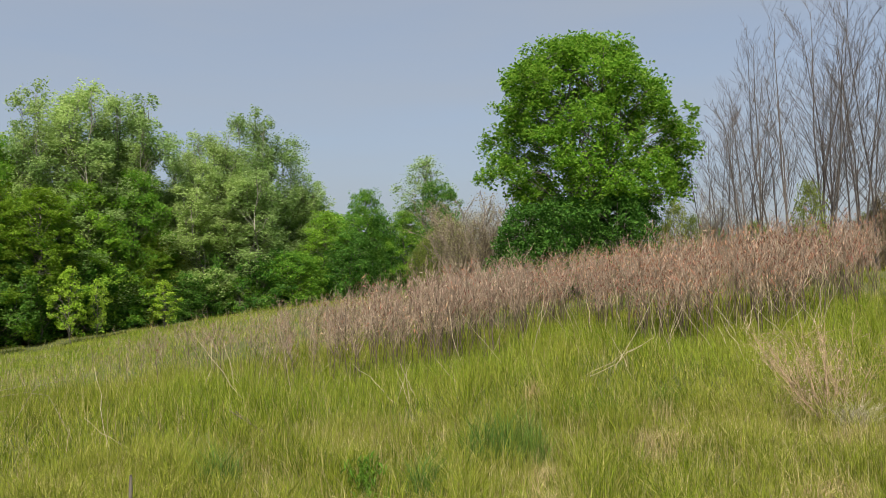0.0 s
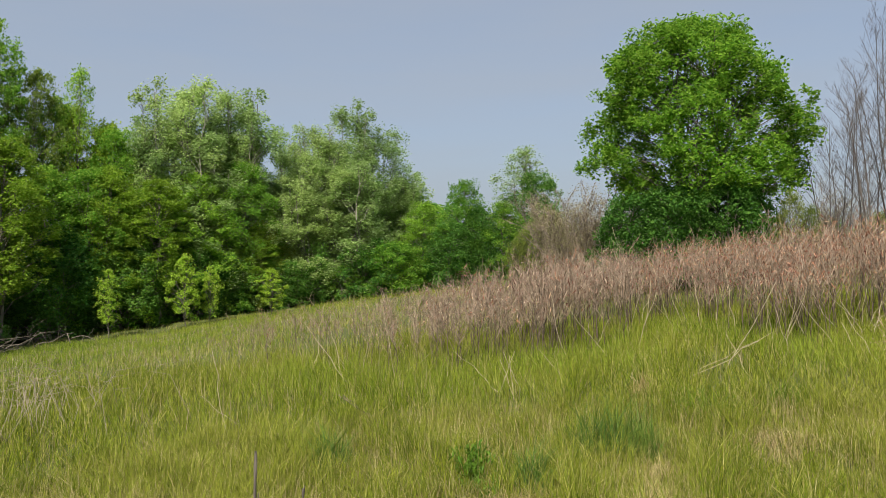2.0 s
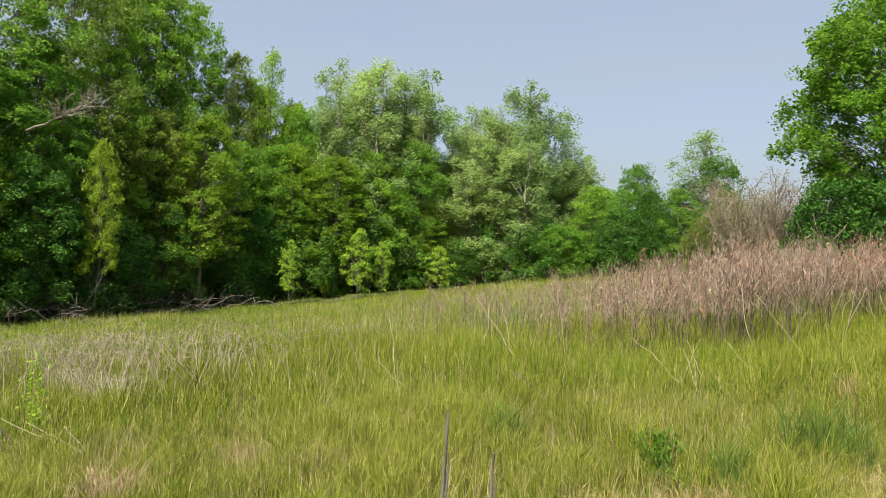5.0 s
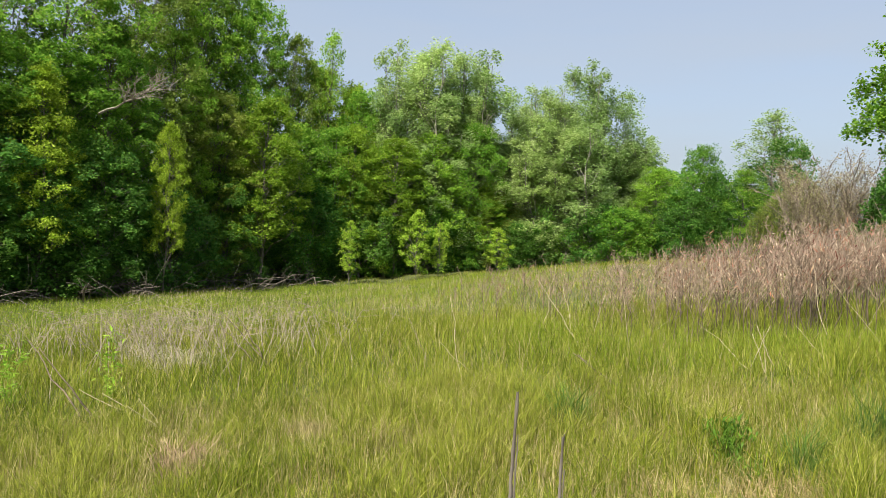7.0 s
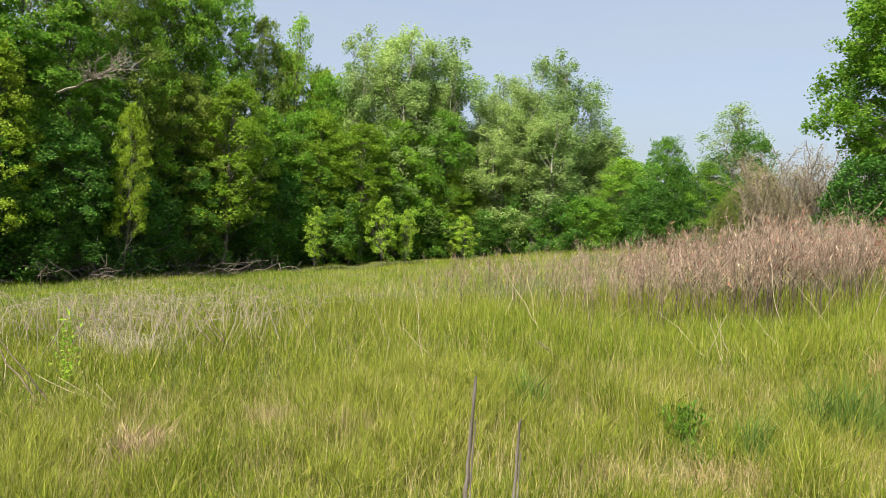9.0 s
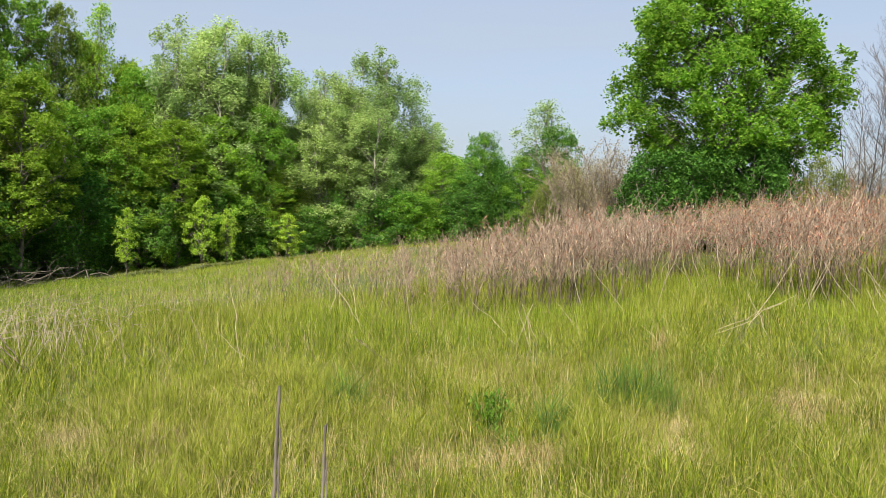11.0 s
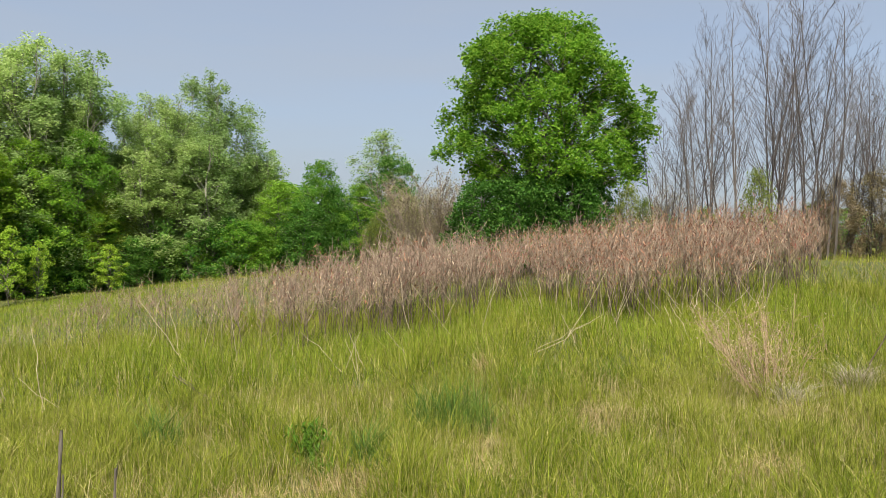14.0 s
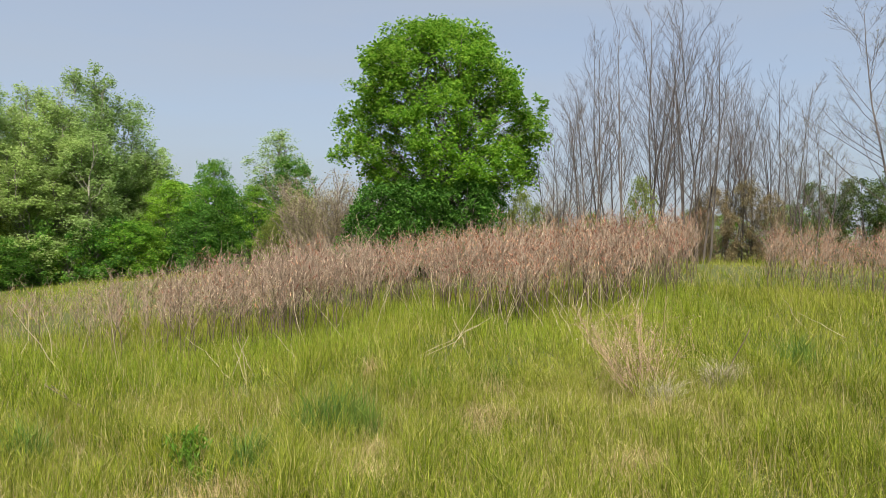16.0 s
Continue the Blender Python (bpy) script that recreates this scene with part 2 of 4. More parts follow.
def tube_path(points, r0, r1, sides=6, ragged=0.0, rng=None):
    """One closed tube along a bent line."""
    p = np.asarray(points, float)
    n = len(p)
    d = np.gradient(p, axis=0)
    d /= np.linalg.norm(d, axis=1)[:, None] + 1e-9
    ref = np.array([0.3, 0.9, 0.1])
    u = np.cross(d, ref)
    u /= np.linalg.norm(u, axis=1)[:, None]
    v = np.cross(d, u)
    r = np.linspace(r0, r1, n)
    if ragged:
        r = r * rng.uniform(1 - ragged, 1 + ragged, n)
    ang = np.arange(sides) * 2 * np.pi / sides
    ring = p[:, None] + r[:, None, None] * (u[:, None] * np.cos(ang)[None, :, None] + v[:, None] * np.sin(ang)[None, :, None])
    if ragged:
        ring[-1] += d[-1] * rng.uniform(-2.5, 2.5, (sides, 1)) * r1
    verts = np.concatenate([ring.reshape(-1, 3), p[:1], p[-1:]])
    i, j = np.arange(sides), (np.arange(sides) + 1) % sides
    faces = [np.stack([i + k * sides, j + k * sides, j + (k + 1) * sides, i + (k + 1) * sides], 1) for k in range(n - 1)]
    tip, tail = n * sides + 1, n * sides
    half = i[::2]
    faces.append(np.stack([(half + 2) % sides + (n - 1) * sides, np.full(len(half), tip), half + (n - 1) * sides, half + 1 + (n - 1) * sides], 1))
    faces.append(np.stack([half, np.full(len(half), tail), (half + 2) % sides, half + 1], 1))
    return verts, np.concatenate(faces)


def leaves(points, size, rng, droop=0.2, wide=0.55, spread=0.35):
    """One folded diamond leaf at each point, mostly facing up and outwards."""
    n = len(points)
    ang = rng.uniform(0, 2 * np.pi, n)
    d = np.stack([np.cos(ang), np.sin(ang), rng.normal(-droop, 0.45, n)], 1)
    d /= np.linalg.norm(d, axis=1)[:, None]
    up = rng.normal(0, 1, (n, 3)) * 0.6 + [0, 0, 1.0]
    side = np.cross(d, up)
    side /= np.linalg.norm(side, axis=1)[:, None] + 1e-9
    up = np.cross(side, d)
    s = (size * rng.uniform(1 - spread, 1 + spread, n))[:, None]
    base, tip = points - d * s * 0.5, points + d * s * 0.5
    mid = points + up * s * 0.08
    verts = np.stack([base, mid + side * s * wide * 0.5, tip - up * s * 0.1, mid - side * s * wide * 0.5], 1).reshape(-1, 3)
    return verts, np.arange(4 * n).reshape(-1, 4)


def joined(*pieces):
    vs, fs, k = [], [], 0
    for v, f in pieces:
        vs.append(v)
        fs.append(f + k)
        k += len(v)
    return np.concatenate(vs), np.concatenate(fs)


# ---- ground ----
def ground_z(x, y):
    x, y = np.asarray(x, float), np.asarray(y, float)
    xs, ys = 45 * np.tanh(x / 45), 45 * np.tanh(y / 45)
    z = -0.38 + 0.07 * xs + 0.048 * ys
    z = z + 0.25 * np.exp(-(x * x + y * y) / 30) + 0.66 * np.exp(-((x - 9) ** 2 + (y - 19) ** 2) / 60)
    z = z + 0.5 * np.exp(-((x + 4) ** 2 + (y - 29) ** 2) / 90)
    z = z - 0.45 * np.exp(-((x + 16) ** 2 + (y - 26) ** 2) / 80)
    return z + 0.05 * np.sin(0.9 * x + 0.4) * np.sin(0.7 * y) + 0.03 * np.sin(2.1 * x + 1.3 * y)


def build_ground():
    def axis(fine, far):
        a = np.arange(-fine, fine + 0.01, 0.6)
        out = fine + np.geomspace(2, far, 24)
        return np.concatenate([-out[::-1], a, out])
    xs, ys = axis(48, 2500), axis(54, 2500)
    gx, gy = np.meshgrid(xs, ys)
    verts = np.stack([gx.ravel(), gy.ravel(), ground_z(gx, gy).ravel()], 1)
    w, h = len(xs), len(ys)
    i = (np.arange(h - 1)[:, None] * w + np.arange(w - 1)[None]).ravel()
    faces = np.stack([i, i + 1, i + w + 1, i + w], 1)
    tagged(new("ground", quads_mesh("ground", verts, faces, GROUND, True)), "gently rising meadow ground under tall grass", "ground", kind="structure")


build_ground()


# ---- trees ----
def limb(points, r0, r1, segs):
    n = len(points) - 1
    for i in range(n):
        a, b = i / n, (i + 1) / n
        segs.append((points[i], points[i + 1], r0 + (r1 - r0) * a, r0 + (r1 - r0) * b))


def bent(p, q, rng, n=4, sag=0.08, rise=0.0):
    p, q = np.asarray(p, float), np.asarray(q, float)
    L = np.linalg.norm(q - p)
    t = np.linspace(0, 1, n + 1)[:, None]
    w = rng.normal(0, sag * L, (n + 1, 3)) * (t * (1 - t) * 2.5)
    pts = p + (q - p) * t + w
    pts[:, 2] += (rise * L * (t * (1 - t)) * 2)[:, 0]
    return pts


def envelope(profile, f):
    return np.interp(f, [a for a, _ in profile], [b for _, b in profile])


def leafy_tree(name, label, category, H, R, profile, boughs, clumps, per, leaf, leaf_mat, bark, rng, base=0.2, trunk=0.12, stems=1, bough_r=0.8, clump_r=0.3, flat=0.6, inner=0.5, uneven=0.22, sides=4, own=0.0, skew=None, droop=0.3):
    """A tree of height H: trunk, boughs that reach into an uneven crown, and on each bough twigs with small leaf clumps.
    profile gives the crown's radius by height, skew its sideways shift; own keeps the boughs close to their own stem."""
    root = thing(name, label, category)
    segs, pts, lines = [], [], []
    for s in range(stems):
        a = rng.uniform(0, 6.28)
        off = 0.0 if stems == 1 else R * (0.75 * rng.uniform(0.3, 1) if own else 0.3)
        foot = np.array([math.cos(a) * off * 0.3, math.sin(a) * off * 0.3, -0.25])
        top = np.array([math.cos(a) * off, math.sin(a) * off, H * (0.95 if s == 0 else rng.uniform(0.78, 0.95) if own else rng.uniform(0.66, 0.93))])
        line = bent(foot, top, rng, 8, 0.03)
        limb(line, trunk * (1 if s == 0 else 0.7), 0.012, segs)
        lines.append(line)
    lobes = rng.uniform(1 - uneven, 1 + uneven * 0.8, 24)
    each = max(1, clumps // boughs)
    for b in range(boughs):
        line = lines[b % stems]
        f = base + (1 - base) * (b + rng.uniform(0, 1)) / boughs
        ang = b * 2.39996 + rng.uniform(-0.4, 0.4)
        shift = envelope(skew, f) if skew else 0.0
        lobe = lobes[int(ang % 6.283 / 6.283 * 8) % 8 + 8 * min(2, int(f * 3))]
        rad = max(0.0, R * envelope(profile, f) * lobe - bough_r * 0.45) * (inner + (1 - inner) * rng.uniform(0, 1) ** 0.5)
        cen = np.array([math.cos(ang) * rad + shift, math.sin(ang) * rad, H * f])
        if own:
            f = base + (1 - base) * rng.uniform(0, 1) ** 0.8 * line[-1, 2] / (H * 0.95)
            mid = np.array([np.interp(f * H, line[:, 2], line[:, i]) for i in range(2)])
            rad = own * (1.1 - 0.85 * (f * H / line[-1, 2]) ** 5) * rng.uniform(0.1, 1) ** 0.7
            cen = np.array([mid[0] + math.cos(ang) * rad, mid[1] + math.sin(ang) * rad, H * f])
        zf = max(0.06, f - 0.10 - 0.5 * rad / H)
        st = np.array([np.interp(zf * H, line[:, 2], line[:, i]) for i in range(3)])
        way = bent(st, cen, rng, 3, 0.07, 0.10)
        limb(way, max(0.014, trunk * 0.3 * (1 - f * 0.6)), 0.008, segs)
        br = bough_r * rng.uniform(0.65, 1.3) * min(1.0, 0.55 + envelope(profile, f))
        out = np.array([math.cos(ang), math.sin(ang), 0.0])
        for c in range(each):
            d = rng.normal(0, 1, 3) + out * 0.45 + [0, 0, 0.25]
            d = d / np.linalg.norm(d) * br * rng.uniform(0.25, 1) ** 0.6
            d[2] *= 0.75
            end = cen + d
            end[2] = min(end[2], H * 1.01)
            segs.append((way[2 + (c % 2)], end, 0.007, 0.003))
            cr = clump_r * rng.uniform(0.55, 1.45)
            q = rng.normal(0, 1, (per, 3))
            q = q / np.linalg.norm(q, axis=1)[:, None] * rng.uniform(0.1, 1, (per, 1)) ** 0.5 * cr
            q[:, 2] = q[:, 2] * flat * rng.uniform(0.7, 1.5) - droop * (q[:, 0] ** 2 + q[:, 1] ** 2) / cr
            tilt = rng.normal(0, 0.25, 2)
            q[:, 2] += q[:, 0] * tilt[0] + q[:, 1] * tilt[1]
            pts.append(end + q)
    v, f = tubes(segs, sides)
    part("trunk", quads_mesh(name + "_trunk", v, f, bark, True), root)
    v, f = leaves(np.concatenate(pts), leaf, rng)
    part("crown", quads_mesh(name + "_crown", v, f, leaf_mat), root)
    root["height"], root["radius"] = H, R
    return root


ROUND = [(0, 0.2), (0.15, 0.55), (0.35, 0.95), (0.55, 1.0), (0.75, 0.85), (0.9, 0.55), (1, 0.15)]
COLUMN = [(0, 0.75), (0.25, 1.0), (0.5, 0.95), (0.7, 0.75), (0.85, 0.5), (0.95, 0.28), (1, 0.08)]
FULL = [(0, 0.85), (0.2, 1.0), (0.5, 1.0), (0.75, 0.85), (0.92, 0.5), (1, 0.15)]


def place(proto, x, y, height, radius, turn, used):
    """Puts the first copy in place itself and later ones as copies."""
    z = float(ground_z(x, y)) - 0.05
    s, sz = radius / proto["radius"], height / proto["height"]
    if proto.name in used:
        ob = copy_thing(proto, pose(x, y, z, 0, 0, turn))
    else:
        used.add(proto.name)
        ob = proto
        ob.matrix_basis = pose(x, y, z, 0, 0, turn)
    ob.scale = (s, s, sz)
    return ob


def make_protos():
    g = np.random.default_rng(11)
    P = {}
    P["M"] = [leafy_tree("maple_tree", "tall mid-green broadleaf tree at the wood's edge", "tree", 12.5, 3.3, FULL, 80, 560, 62, 0.14, mat, BARK, g, 0.05, 0.17, bough_r=1.0, clump_r=0.42, flat=0.45) for mat in (MAPLE_LEAF, OLIVE_LEAF, MAPLE_LEAF)]
    P["m"] = [leafy_tree("maple_tree", "mid-green young broadleaf tree at the wood's edge", "tree", 6.5, 1.9, FULL, 46, 276, 64, 0.115, MAPLE_LEAF, BARK, g, 0.04, 0.1, bough_r=0.72, clump_r=0.36, flat=0.6, droop=0.15) for _ in range(2)]
    P["B"] = [leafy_tree("edge_bush", "rounded mid-green bush at the wood's foot", "bush", 3.4, 1.6, FULL, 40, 200, 58, 0.11, mat, BARK, g, 0.04, 0.05, stems=3, bough_r=0.5, clump_r=0.34, flat=0.85, droop=0.05, inner=0.4) for mat in (MAPLE_LEAF, OLIVE_LEAF)]
    # D and d carry the shade of the wood's foot in their leaf colour
    P["D"] = [leafy_tree("shade_tree", "dark green broadleaf tree, the wood's shade put into its leaf colour", "tree", 6.2, 2.3, FULL, 50, 300, 64, 0.125, SHADE_TONED_LEAF, BARK, g, 0.03, 0.11, bough_r=0.8, clump_r=0.38, flat=0.5, droop=0.2) for _ in range(2)]
    P["d"] = [leafy_tree("shade_bush", "rounded bush at the wood's foot, leaf colour darkened for shade", "bush", 3.4, 1.6, FULL, 40, 200, 58, 0.11, SHADE_TONED_LEAF, BARK, g, 0.04, 0.05, stems=3, bough_r=0.5, clump_r=0.34, flat=0.85, droop=0.05, inner=0.4)]
    P["Y"] = [leafy_tree("young_tree", "yellow-green young broadleaf tree with layered sprays", "tree", 8, 1.6, FULL, 50, 280, 64, 0.115, YELLOW_LEAF, BARK, g, 0.27, 0.09, bough_r=0.6, clump_r=0.34, flat=0.5) for _ in range(2)]
    P["P"] = [leafy_tree("poplar_tree", "pale grey-green poplar with an airy crown", "tree", 10.5, 1.9, COLUMN, 110, 550, 44, 0.12, POPLAR_LEAF, POPLAR_BARK, g, 0.03, 0.06, stems=7, bough_r=0.62, clump_r=0.3, flat=1.3, own=0.95, droop=0.0) for _ in range(3)]
    P["A"] = [leafy_tree("airy_tree", "slender tree with a thin see-through crown", "tree", 9, 1.5, prof, 46, 184, 36, 0.11, mat, BARK, g, low, 0.08, stems=st, bough_r=0.5, clump_r=0.32, flat=0.9, droop=0.0) for prof, mat, low, st in ((COLUMN, MAPLE_LEAF, 0.2, 1), (FULL, POPLAR_LEAF, 0.3, 3))]
    P["F"] = [leafy_tree("background_tree", "broadleaf tree deeper in the wood", "tree", 9, 2.6, FULL, 25, 50, 32, 0.42, mat, BARK, g, 0.05, 0.13, bough_r=0.9, clump_r=0.85, flat=0.6, sides=3) for mat in (SHADE_TONED_LEAF, MAPLE_LEAF)]
    return P


PROTOS = make_protos()
USED = set()

# the wood, by kind of tree: x, y, height, radius
WOODS = {
    "M": [(-25.4, 29.6, 15.0, 2.63), (-26.3, 26.8, 16.6, 3.10), (-25.2, 17.2, 12.4, 3.19), (-24.7, 19.6, 13.5, 3.06), (-24.6, 22.8, 14.1, 3.01), (-24.6, 26.3, 14.3, 2.83), (-23.8, 29.0, 13.3, 2.39), (-22.5, 30.6, 11.8, 1.71), (-23.4, 20.4, 10.0, 2.32), (-24.0, 18.0, 8.8, 2.69), (-22.7, 25.4, 8.3, 2.17), (-23.6, 23.8, 10.6, 2.26), (-25.8, 15.3, 11.7, 3.14)],
    "m": [(-20.2, 31.0, 7.1, 2.08), (-21.3, 29.6, 7.2, 1.92), (-14.7, 35.5, 7.3, 1.88), (-14.1, 36.4, 4.2, 1.61), (-16.5, 34.2, 6.8, 2.00), (-6.1, 38.9, 4.7, 1.63), (-7.3, 37.1, 2.6, 1.71), (-4.0, 39.1, 5.7, 1.48), (-2.0, 39.2, 4.4, 1.48), (-18.3, 32.7, 6.3, 1.83), (-20.1, 32.8, 9.1, 1.88), (-22.5, 31.9, 10.6, 1.61)],
    "Y": [(-20.7, 26.3, 8.1, 1.76), (-20.7, 20.8, 6.2, 0.70), (-22.4, 17.0, 7.6, 1.26), (-17.4, 32.0, 6.7, 1.64), (-19.3, 31.2, 7.3, 1.38), (-14.1, 35.7, 4.2, 1.30), (-23.2, 28.2, 7.5, 1.51), (-22.0, 32.5, 10.4, 1.48), (-20.9, 33.5, 9.8, 1.48)],
    "A": [(-21.3, 32.0, 12.1, 1.44), (-0.9, 41.3, 7.5, 1.93)],
    "P": [(-18.6, 34.8, 11.9, 2.08), (-17.2, 35.7, 11.5, 2.53), (-16.0, 36.6, 11.8, 2.55), (-15.4, 37.4, 11.4, 1.98), (-14.0, 41.1, 10.0, 1.70), (-11.6, 38.7, 9.8, 1.83), (-10.3, 39.0, 10.8, 2.01), (-9.1, 40.4, 9.3, 2.12), (-7.5, 41.7, 7.4, 1.98), (-11.8, 37.6, 7.0, 2.22), (-9.3, 38.2, 7.0, 2.37), (-19.7, 34.2, 10.4, 1.78), (-15.2, 35.9, 8.4, 2.20), (-17.5, 34.9, 8.8, 2.50), (-11.1, 38.3, 8.1, 1.95), (-14.3, 38.9, 8.7, 1.50)],
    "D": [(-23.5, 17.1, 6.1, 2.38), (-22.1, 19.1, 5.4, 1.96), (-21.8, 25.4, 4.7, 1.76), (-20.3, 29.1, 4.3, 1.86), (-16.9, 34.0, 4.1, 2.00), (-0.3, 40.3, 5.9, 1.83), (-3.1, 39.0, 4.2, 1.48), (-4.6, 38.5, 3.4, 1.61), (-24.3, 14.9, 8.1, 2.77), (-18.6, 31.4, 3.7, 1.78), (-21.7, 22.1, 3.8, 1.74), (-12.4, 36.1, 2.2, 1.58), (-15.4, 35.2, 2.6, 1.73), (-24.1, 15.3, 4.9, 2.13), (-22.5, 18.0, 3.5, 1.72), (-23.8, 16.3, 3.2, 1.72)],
}
turn = 0
for kind, rows in WOODS.items():
    for i, (x, y, h, r) in enumerate(rows):
        turn += 77
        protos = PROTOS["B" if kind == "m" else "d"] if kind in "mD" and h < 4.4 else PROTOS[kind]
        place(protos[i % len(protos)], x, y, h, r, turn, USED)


# ---- the lone oak and the bushes at its foot ----
def build_oak():
    g = np.random.default_rng(5)
    prof = [(0.3, 0.6), (0.35, 0.76), (0.4, 0.92), (0.46, 1.0), (0.53, 0.97), (0.62, 0.93), (0.74, 0.79), (0.85, 0.64), (0.935, 0.46), (1, 0.1)]
    skew = [(0.3, 0.0), (0.4, 0.06), (0.465, 0.2), (0.53, -0.05), (0.615, -0.15), (0.74, -0.28), (0.85, -0.4), (0.936, -0.4), (1, 0.1)]
    oak = leafy_tree("oak_tree", "lone round-crowned young oak with bright green leaves", "tree", 7.65, 3.5, prof, 180, 1080, 56, 0.122, OAK_LEAF, BARK, g, 0.33, 0.1, stems=6, bough_r=0.6, clump_r=0.31, flat=0.75, inner=0.4, uneven=0.07, skew=skew, droop=0.15)
    oak.matrix_basis = pose(4.6, 22.9, 1.5)
    b = [leafy_tree("honeysuckle_bush", "dense dark green bush under the oak", "bush", 2.6, 1.5, FULL, 40, 200, 60, 0.105, BUSH_LEAF, BARK, g, 0.1, 0.04, stems=4, bough_r=0.45, clump_r=0.27, flat=0.7, inner=0.6) for _ in range(2)]
    for i, (x, y, h, r) in enumerate([(2.4, 21.1, 2.6, 1.2), (3.6, 20.8, 2.8, 1.35), (4.9, 20.8, 2.7, 1.25), (4.1, 22.2, 2.8, 1.4), (5.6, 21.4, 2.5, 0.9)]):
        place(b[i % 2], x, y, h, r, i * 80, USED)


build_oak()


# ---- bare trees ----
def bare_tree(name, label, H, rng, stems=3, fan=0.12, twigs=1.0, bark=TWIG_BARK, buds=None, thin=0.0038, bud_size=0.05, bud_mat=None):
    root = thing(name, label, "tree")
    segs, tips = [], []

    def grow(p, d, L, r, level):
        n = (9, 4, 3, 2)[level]
        pts = [p]
        for i in range(n):
            d = d + rng.normal(0, 0.045 + 0.045 * level, 3) + np.array([0, 0, (0.02, 0.09, 0.07, 0.04)[level]])
            d = d / np.linalg.norm(d)
            pts.append(pts[-1] + d * L / n)
        limb(pts, r, r * (0.16 if level == 0 else 0.4), segs)
        tips.append(pts[-1])
        if level >= 3:
            return
        kids = int((15, 8, 4)[level] * twigs * (1 if level else rng.uniform(0.8, 1.25)))
        for k in range(kids):
            f = (0.24, 0.2, 0.25)[level] + 0.74 * (k + rng.uniform(0, 1)) / kids
            i = min(n - 1, int(f * n))
            q = pts[i] + (pts[i + 1] - pts[i]) * (f * n - i)
            a = rng.uniform(0, 6.283)
            s = np.array([math.cos(a), math.sin(a), 0])
            nd = (pts[i + 1] - pts[i]) * n / L * 0.85 + s * rng.uniform(0.45, 0.85) + np.array([0, 0, 0.1])
            grow(q, nd / np.linalg.norm(nd), L * (1 - f * 0.6) * rng.uniform(0.26, 0.48), max(thin * (1.5, 1.0, 0.6)[level], r * (1 - 0.75 * f) * 0.36), level + 1)

    for s in range(stems):
        a = rng.uniform(0, 6.283)
        d = np.array([math.cos(a) * fan, math.sin(a) * fan, 1.0])
        o = 0.04 * H * math.sqrt(s)
        grow(np.array([math.cos(a) * o, math.sin(a) * o, -0.2]), d / np.linalg.norm(d), H * (1.0 if s == 0 else rng.uniform(0.7, 0.97)), H * 0.0055, 0)
    v, f = tubes(segs, 3)
    part("trunk", quads_mesh(name, v, f, bark), root)
    if buds:
        t = np.array(tips)
        q = np.repeat(t, buds, 0) + rng.normal(0, bud_size * 2, (len(t) * buds, 3))
        v, f = leaves(q, bud_size, rng)
        part("crown", quads_mesh(name + "_buds", v, f, bud_mat or BUD_LEAF), root)
    root["height"], root["radius"] = H, 1.0
    return root


BARE = {
    "bare": [(8.1, 22.1, 4.9), (7.9, 20.6, 5.0), (8.6, 20.8, 5.8), (8.5, 19.8, 6.5), (9.1, 20.1, 6.3), (9.3, 19.5, 6.9), (9.4, 18.8, 7.1), (10.2, 19.6, 7.3), (10.3, 18.9, 7.2), (11.1, 19.6, 7.3), (11.2, 19.0, 6.9), (12.8, 21.0, 6.5), (13.6, 21.6, 6.3), (13.4, 20.6, 5.5), (13.9, 20.2, 5.5), (14.8, 20.8, 6.0), (14.8, 20.2, 5.6), (15.7, 20.8, 5.0)],
    "bud": [(13.0, 16.6, 4.2), (15.2, 16.0, 6.9), (17.0, 16.4, 7.6)],
    "brush": [(1.2, 28.1, 3.9), (1.8, 27.0, 3.5), (1.1, 29.1, 3.4), (1.5, 26.5, 3.3), (2.2, 28.0, 3.3), (1.7, 25.5, 3.2), (1.4, 29.0, 3.8), (8.5, 24.6, 2.8), (8.9, 23.4, 2.3), (9.5, 22.1, 1.9), (11.5, 20.0, 1.7), (10.4, 20.5, 1.6), (13.8, 23.3, 1.9)],
    "cedar": [(16.6, 21.4, 2.6, 0.82), (17.7, 20.5, 2.7, 1.07), (18.4, 19.8, 2.9, 1.03), (17.7, 21.8, 2.3, 0.64)],
    "russet": [(12.3, 20.1, 2.2, 0.68), (13.3, 20.0, 2.4, 0.82), (13.6, 19.2, 2.0, 0.61), (11.7, 19.9, 1.9, 0.49)],
    "shrub": [(0.3, 31.1, 3.1, 0.71), (-0.3, 31.6, 2.7, 0.72), (-0.8, 32.1, 2.3, 0.63), (0.7, 30.1, 2.5, 0.59), (-1.1, 32.1, 1.9, 0.58), (6.5, 20.6, 2.2, 0.46), (6.9, 20.4, 1.8, 0.39), (8.7, 17.5, 2.3, 0.50), (6.3, 20.9, 1.7, 0.33), (12.0, 20.8, 1.6, 0.55), (16.7, 22.6, 1.6, 0.96), (10.1, 24.0, 1.7, 0.79)],
    "sapling": [(-17.5, 28.3, 2.8, 0.75), (-15.1, 30.1, 3.1, 1.01), (-14.6, 31.4, 2.5, 0.68), (-11.3, 30.2, 2.0, 0.82), (-17.4, 31.3, 1.3, 0.38)],
}
